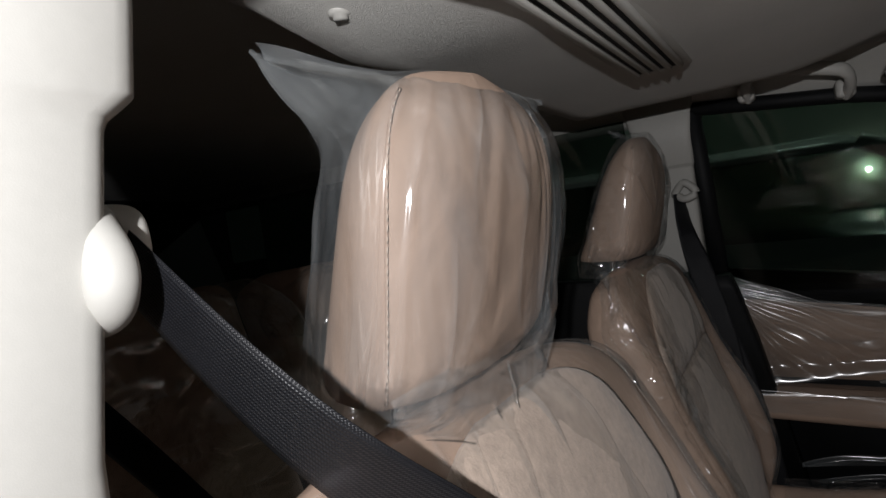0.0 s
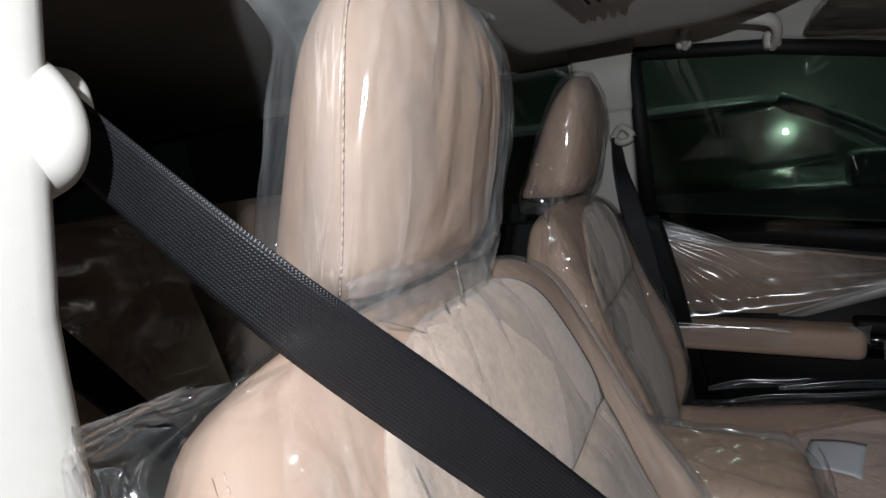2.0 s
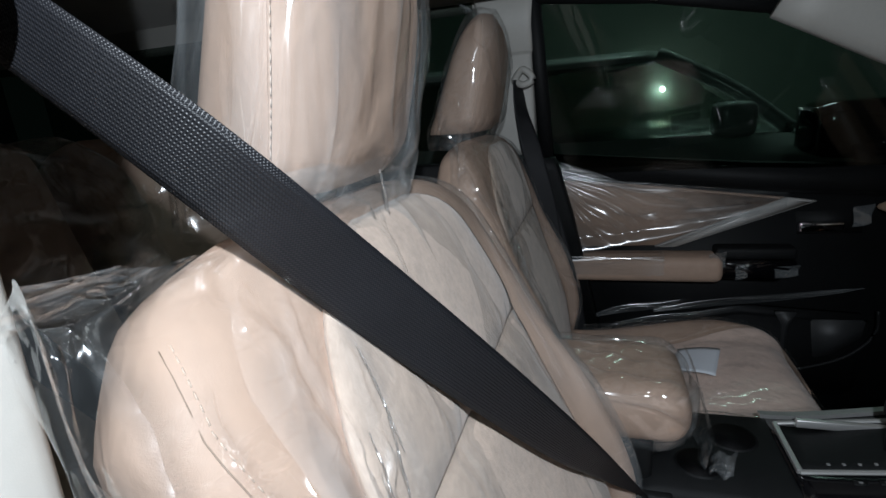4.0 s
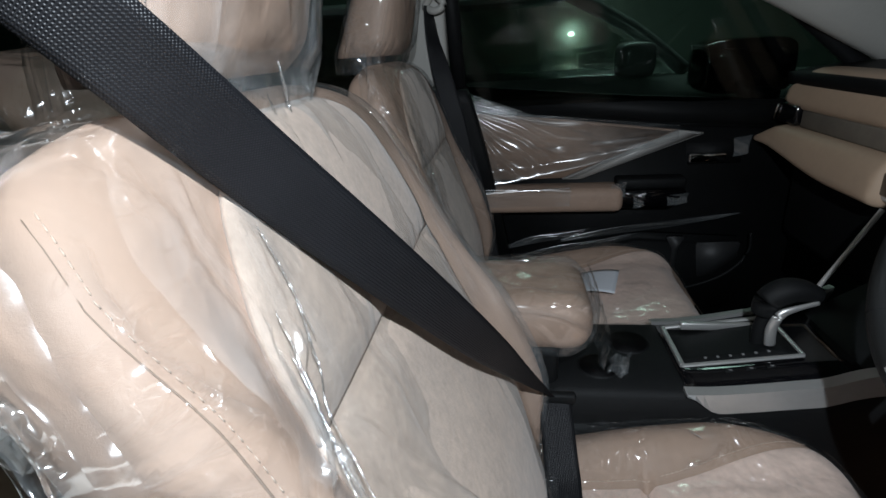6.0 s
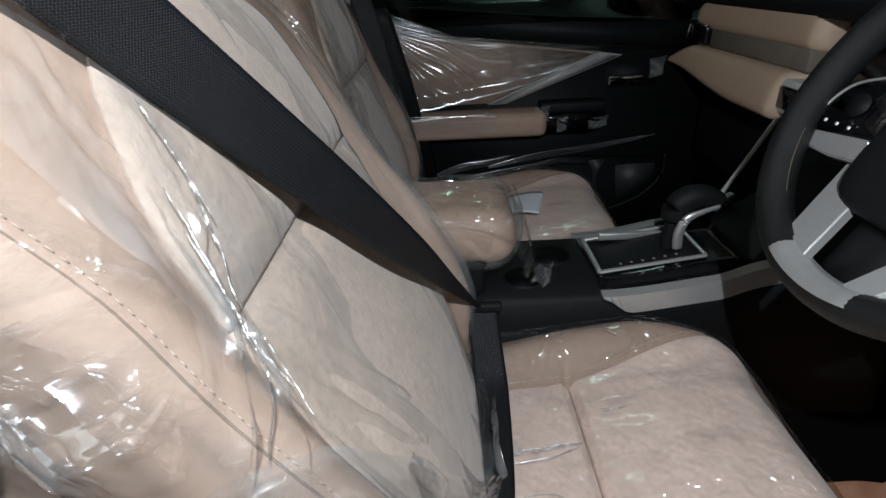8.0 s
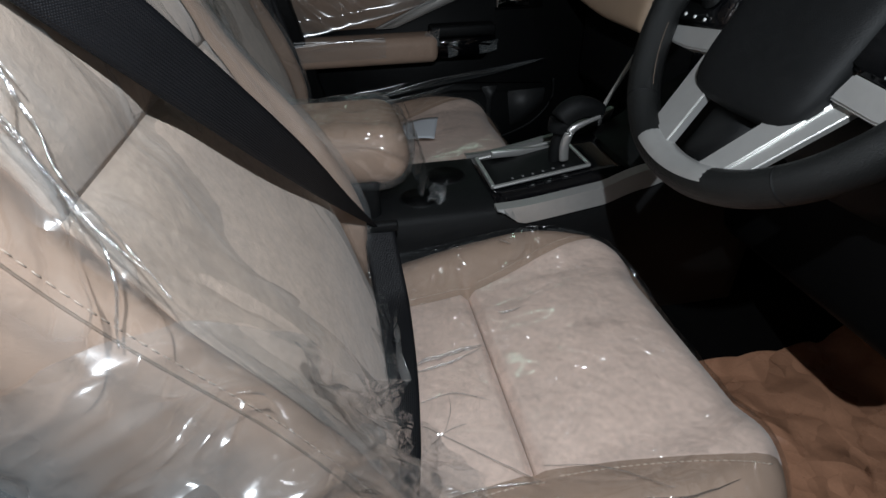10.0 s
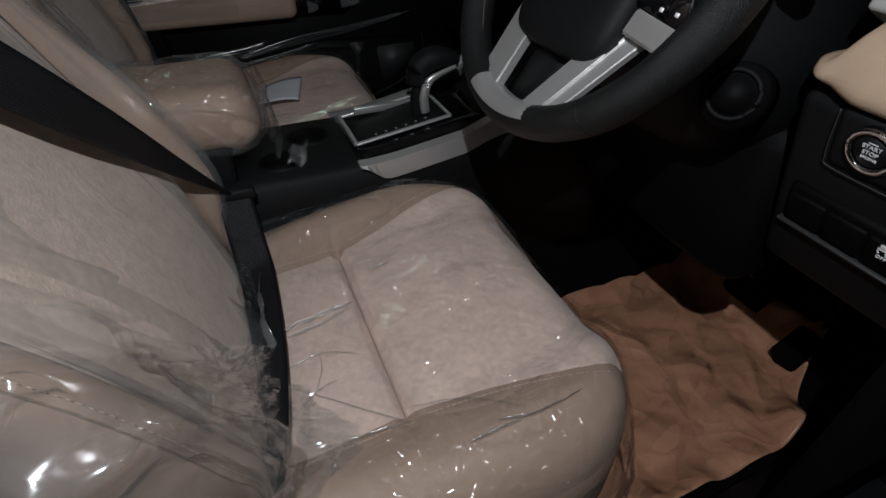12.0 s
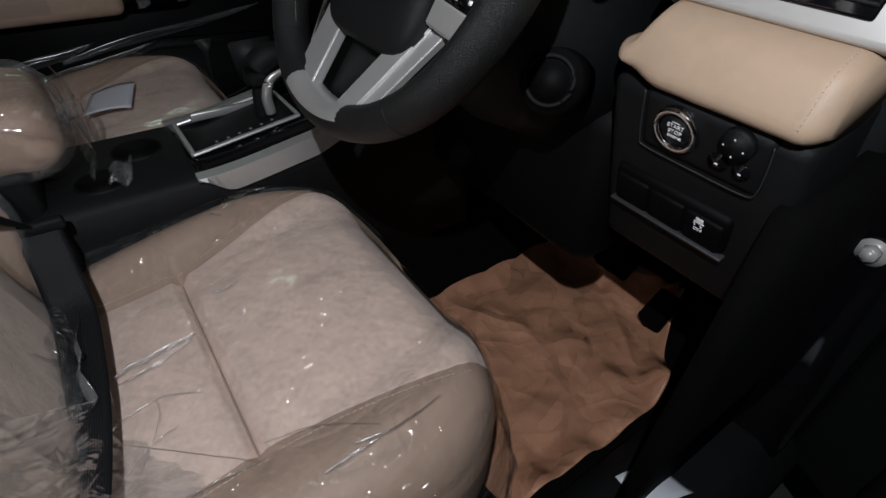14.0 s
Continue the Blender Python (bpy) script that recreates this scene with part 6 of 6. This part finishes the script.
part("glass", sheet(lambda u, v: (lerp(-0.13, 0.92, u), lerp(DY - 0.02, 1.385, v), lerp(0.80, 1.27, v)), 4, 4, 0.004), GLASS, door, "dark tinted window glass", smooth=False)
part("frame_front", tube([(0.46, 1.400, 1.19), (0.72, 1.44, 1.02), (0.93, 1.47, 0.86), (0.94, 1.48, 0.80)], 0.022, 10), BLACK, door, "black window frame")
part("frame_rear", tube([(-0.13, 1.375, 1.27), (-0.122, 1.44, 1.06), (-0.115, 1.505, 0.84)], 0.020, 10), BLACK, door, "black window frame")
part("frame_top", tube([(-0.15, 1.372, 1.268), (0.15, 1.378, 1.232), (0.46, 1.400, 1.17)], 0.016, 10), BLACK, door, "black window frame")


RAYS = [(-1.45, 0.05, 0.008), (-1.22, 0.035, 0.010), (-1.02, 0.045, 0.009), (-0.86, 0.03, 0.008), (-0.72, 0.04, 0.010), (-0.58, 0.03, 0.007), (-0.46, 0.028, 0.008), (-0.36, 0.022, 0.007), (-0.27, 0.02, 0.005), (-0.20, 0.016, 0.004)]


def door_film(u, v):
    """Film over the insert, drawn in rays from its upper rear corner."""
    x = lerp(-0.125, 0.50, u)
    zt, zb = lerp(0.806, 0.738, u), lerp(0.572, 0.70, u ** 1.5)
    z = lerp(zb, zt, v)
    dx, dz = x + 0.15, z - 0.835
    r, th = math.hypot(dx, dz), math.atan2(dz, dx)
    fan = sum(h * math.exp(-((th - c - 0.03 * math.sin(r * 25 + c * 8)) / w) ** 2) for c, w, h in RAYS) * sm(0.02, 0.10, r) * (1 - 0.85 * sm(0.22, 0.42, r)) * sm(0.0, 0.16, v)
    return x, DY - 0.026 - fan - 0.003 * noise.noise(Vector((u * 5, v * 6, 3.0))) - 0.03 * sm(0.2, 0.0, v) * (1 - u), z


def ledge_film(u, v):
    """The film's upper edge, pulled along the dark ledge above the insert."""
    x = lerp(-0.125, 0.26, u)
    z = lerp(0.803, lerp(0.866, 0.785, u), v) - 0.075 * u
    h = sum(0.005 * math.exp(-((v - c - 0.05 * math.sin(u * 5 + c * 9)) / 0.06) ** 2) for c in (0.15, 0.42, 0.63, 0.86))
    return x, DY - 0.030 - h * (1 - 0.5 * u) + 0.004 * v, z


def rest_film(u, v):
    """Film folded over the top and face of the door's armrest."""
    x = lerp(-0.122, 0.20, u)
    a = lerp(0.0, 1.0, v)
    y = DY - 0.014 - 0.076 * sm(0.0, 0.55, a) - 0.003 * math.exp(-((a - 0.62 - 0.04 * math.sin(u * 7)) / 0.03) ** 2)
    z = 0.577 - 0.052 * sm(0.50, 1.0, a) + 0.004 * math.exp(-((a - 0.3) / 0.05) ** 2) + 0.003 * math.exp(-((a - 0.5 - 0.03 * u) / 0.03) ** 2)
    return x, y, z


dfilm = thing("plastic_door_film", (0.2, DY - 0.03, 0.45), "stretched clear polythene film over the door insert", "plastic film", "plastic covers")
part("upper_film", sheet(door_film, 120, 110), FILM_DOOR, dfilm)
part("ledge_film", sheet(ledge_film, 60, 40), FILM_DOOR, dfilm, "film pulled in streaks along the dark ledge")
part("armrest_film", sheet(rest_film, 50, 40), FILM_DOOR, dfilm, "film folded over the door's armrest")


def low_film(p0, p1, wide):
    """A narrow stretched fold of film between two places on the door."""
    def fn(u, v):
        h = 0.012 * math.exp(-((v - 0.5 - 0.15 * math.sin(u * 5)) / 0.16) ** 2) * (0.7 + 0.3 * math.sin(u * 9))
        return lerp(p0[0], p1[0], u), DY - 0.055 - h, lerp(p0[1], p1[1], u) + (v - 0.5) * wide * math.sin(math.pi * min(1.0, u + 0.05)) ** 0.5 + 0.004 * math.sin(u * 6)
    return fn


for a_, b_, w_ in (((0.02, 0.385), (0.26, 0.445), 0.026), ((0.18, 0.405), (0.68, 0.490), 0.022), ((0.05, 0.350), (0.40, 0.430), 0.014)):
    part("stretched_fold", sheet(low_film(a_, b_, w_), 50, 24), FILM_DOOR, dfilm, "shiny stretched fold along the map pocket")
for tx, tz, tw, th in ((0.335, 0.560, 0.040, 0.045), (0.395, 0.530, 0.030, 0.040), (0.500, 0.532, 0.055, 0.030), (0.650, 0.680, 0.040, 0.050)):
    part("tape", sheet(lambda u, v: (tx + tw * (u - 0.5), DY - 0.075 - 0.006 * math.sin(3 * u + 5 * v), tz + th * (v - 0.5) + 0.01 * u), 10, 10), FILM_DOOR, dfilm, "strip of clear tape")

# ---- roof fittings ----
vent = thing("roof_vent", (-0.09, MID - 0.1, 1.265), "pale grey roof air vent with black slats", "roof vent")
part("surround", rbox((-0.134, 0.26, 1.250), (-0.044, 0.815, 1.285), 0.014, 4), TRIM, vent)
part("mouth", rbox((-0.122, 0.28, 1.2485), (-0.058, 0.785, 1.27), 0.006, 2), BLACK, vent)
for i in range(5):
    part("slat", rbox((-0.117 + 0.0135 * i, 0.285, 1.2445), (-0.110 + 0.0135 * i, 0.780, 1.255), 0.002, 2), TRIM, vent)
gh = thing("grab_handle", (0.065, 1.34, 1.26), "pale grey folding grab handle above the passenger door", "grab handle")
part("grip", tube(smoothpath([(-0.012, 1.345, 1.258), (-0.014, 1.312, 1.276), (-0.006, 1.284, 1.294), (0.015, 1.274, 1.297), (0.070, 1.271, 1.288), (0.130, 1.274, 1.273), (0.150, 1.284, 1.262), (0.156, 1.312, 1.243), (0.150, 1.345, 1.228)], 6), 0.013, 12, 0.75), TRIM, gh)
for hx, hz in ((-0.016, 1.266), (0.150, 1.236)):
    part("mount", rbox((hx - 0.016, 1.325, hz - 0.014), (hx + 0.016, 1.372, hz + 0.022), 0.008, 3), TRIM, gh)
dm = single("coat_button", cyl((-0.245, 0.356, 1.275), (-0.245, 0.356, 1.262), 0.011, 0.009, 24, 0.003), TRIM, "round pale grey roof clip", "clip")

visor = thing("sun_visor", (0.28, 1.10, 1.235), "passenger sun visor wrapped in dull plastic film", "sun visor")
VM = Matrix.Translation((0.285, 1.09, 1.232)) @ Matrix.Rotation(0.16, 4, "Y")
part("board", rbox((-0.085, -0.20, -0.009), (0.085, 0.20, 0.009), 0.008, 3, VM), DARKFAB, visor)
vf = part("wrapping", wrap((-0.085, -0.20, -0.009), (0.085, 0.20, 0.009), 0.006, 24, 3.0, 0.008, 30), FILM_LOOSE, visor, "dull crumpled film")
vf.data.transform(VM)

# ---- rear of the cabin ----
rs = thing("rear_bench", (-1.0, MID, 0.1), "beige leather second-row bench under clear plastic", "car seat")
part("cushion", rbox((-0.92, 0.12, 0.22), (-0.45, 1.40, 0.42), 0.05, 4), LEATHER, rs)
for y0 in (0.14, 0.78):
    part("backrest", rbox((-0.08, y0, 0.0), (0.08, y0 + 0.58, 0.66), 0.05, 4, Matrix.Translation((-0.86, 0, 0.38)) @ Matrix.Rotation(-0.33, 4, "Y")), LEATHER, rs)
rcov = thing("plastic_seat_cover", (-0.9, MID, 0.4), "crumpled clear polythene over the second-row backrests", "plastic cover", "plastic covers")
for y0 in (0.14, 0.78):
    part("draped_sheet", wrap((-1.02, y0 - 0.01, 0.38), (-0.74, y0 + 0.60, 1.0), 0.015, 40, y0 * 9, 0.03, 11), FILM_LOOSE, rcov)
rbelt = thing("seat_belt", (-0.5, 0.2, 1.0), "black webbing belt of the second row", "seat belt", "seat belts")
part("shoulder_webbing", ribbon([(-0.50, 0.12, 1.12), (-0.50, 0.227, 0.957), (-0.51, 0.30, 0.84), (-0.55, 0.45, 0.60), (-0.58, 0.55, 0.44)], [(0.8, 0.5, 0.2)] * 5), WEB, rbelt)
single("wall_back", rbox((-2.25, 0.0, 0.0), (-2.2, 2 * MID, 1.40), 0.0), BLACK, "dark tailgate trim closing the cabin", "tailgate", kind="structure", smooth=False)
for s in (-1, 1):
    yy = 0.03 if s < 0 else 2 * MID - 0.03
    w = thing("wall_side", (-1.2, yy, 0.3), "dark rear side trim below the rear window", "side trim", kind="structure")
    part("side_trim", rbox((-2.2, yy - 0.02, 0.05), (-0.29, yy + 0.02, 0.86), 0.01, 2), BLACK, w)
    rgl = part("rear_glass", sheet(lambda u, v, s=s: (lerp(-2.2, -0.28, u), (lerp(0.03, 0.15, v) if s < 0 else mirror_y(lerp(0.03, 0.15, v))), lerp(0.85, 1.27, v)), 2, 2, 0.004), GLASS, w, "tinted rear side glass", smooth=False)
    rgl.visible_shadow = False

# ---- outside ----
garage = single("backdrop", rbox((-8, 6.0, -0.36), (10, 6.2, 3.2), 0.0), WALLPAINT, "pale green painted garage wall", "wall", kind="structure", smooth=False)


wc = thing("parked_car", (0.0, 3.3, -0.36), "white car parked beside the passenger's side", "car")
part("body", loft([[(x, 2.55 + 0.05 * abs(x) / 2.2, -0.10), (x, 2.50 + 0.10 * (abs(x) / 2.2) ** 3, 0.30), (x, 2.56 + 0.10 * (abs(x) / 2.2) ** 3, 0.62), (x, 2.62, 0.80 - 0.10 * sm(0.6, 2.0, x)), (x, 4.1, 0.80 - 0.10 * sm(0.6, 2.0, x)), (x, 4.2, 0.3), (x, 4.15, -0.10)] for x in [-2.2 + 0.2 * i for i in range(23)]]), CARPAINT, wc)
part("roof", loft([[(x, 2.80 - 0.02 * math.cos(x), 1.16), (x, 2.84, 1.20), (x, 3.35, 1.25), (x, 3.9, 1.20), (x, 3.92, 1.16)] for x in [-1.9 + 0.2 * i for i in range(12)]]), CARPAINT, wc)
part("windscreen_pillar", tube(smoothpath([(0.30, 2.80, 1.185), (0.62, 2.74, 1.0), (0.86, 2.68, 0.80)], 6), 0.035, 10), CARPAINT, wc)
part("rear_pillar", tube([(-0.75, 2.80, 1.17), (-0.72, 2.66, 0.80)], 0.04, 10), BLACK, wc)
part("side_window", sheet(lambda u, v: (lerp(-1.9, lerp(0.80, 0.28, v), u), lerp(2.67, 2.82, v), lerp(0.80, 1.17, v)), 3, 3), GLASS, wc, smooth=False)
part("far_window", sheet(lambda u, v: (lerp(-1.9, 0.7, u), lerp(4.0, 3.9, v), lerp(0.80, 1.17, v)), 2, 2), GLASS, wc, smooth=False)
part("wing_mirror", wrap((0.50, 2.42, 0.80), (0.66, 2.60, 0.95), 0.0, 6, 0.0, 0.0), CARPAINT, wc)
for wx in (-1.45, 1.35):
    part("wheel", cyl((wx, 2.52, -0.06), (wx, 2.72, -0.06), 0.30, None, 32, 0.03), WEBCORD, wc)

# added glowing ball: the torch's reflection in the parked car's glass, no real lamp
lamp = single("torch_reflection", wrap((0.632, 5.92, 0.995), (0.682, 5.97, 1.045), 0.0, 8, 0.0, 0.0, k=2.0), GLINT, "small glowing ball standing in for the torch's reflection in the parked car's window", "lamp")
dmir = thing("door_mirror", (0.72, 1.70, 0.80), "black exterior mirror on the passenger door", "door mirror")
part("housing", wrap((0.60, 1.64, 0.795), (0.86, 1.86, 0.955), 0.0, 8, 0.0, 0.0), GLOSSBLACK, dmir)
part("mirror_glass", rbox((0.606, 1.66, 0.815), (0.612, 1.84, 0.94), 0.002, 1), CHROME, dmir, "mirror glass")
part("arm", rbox((0.70, 1.57, 0.79), (0.78, 1.68, 0.82), 0.008, 2), BLACK, dmir)

# paper tag on the passenger's cushion, scrap on the sill, hinge bolt
tagm = sheet(lambda u, v: (0.18 + 0.085 * u + 0.03 * v, 1.10 + 0.11 * v - 0.03 * u, 0.418 + 0.012 * math.sin(2 * u) + 0.010 * v * u), 8, 8, 0.0004)
single("paper_tag", tagm, WHITE, "white paper slip on the passenger's seat cover", "paper slip")
single("paper_scrap", sheet(lambda u, v: (0.648 + 0.085 * u, 0.000 + 0.062 * v - 0.02 * u, 0.138 + 0.012 * math.sin(3 * u + v)), 6, 6, 0.0006), WHITE, "small torn white scrap on the door sill", "paper scrap")
hb = thing("hinge_bolt", (0.894, 0.0, 0.516), "bright chrome bolt on the door opening", "bolt")
part("head", cyl((0.898, 0.0, 0.516), (0.882, 0.0, 0.518), 0.012, 0.009, 6, 0.001), SILVERPAINT, hb)
part("washer", cyl((0.899, 0.0, 0.516), (0.8955, 0.0, 0.516), 0.018, 0.018, 24, 0.001), SILVERPAINT, hb)
single("trim", rbox((0.900, -0.06, 0.10), (1.30, 0.035, 1.00), 0.012, 3), GLOSSBLACK, "dark body post behind the door opening", "door post", kind="structure")

# ---- the open driver's door, swung out in front ----
DO = Matrix.Translation((0.985, -0.06, 0.0)) @ Matrix.Rotation(math.radians(68), 4, "Z")
odoor = thing("car_door", (1.0, -0.1, 0.1), "black inner side of the wide open driver's door", "car door")
part("panel", rbox((-0.98, -0.06, 0.08), (0.0, 0.02, 0.84), 0.02, 3, DO), BLACK, odoor)
part("map_pocket", rbox((-0.80, 0.015, 0.16), (-0.12, 0.05, 0.36), 0.02, 3, DO), BLACK, odoor)
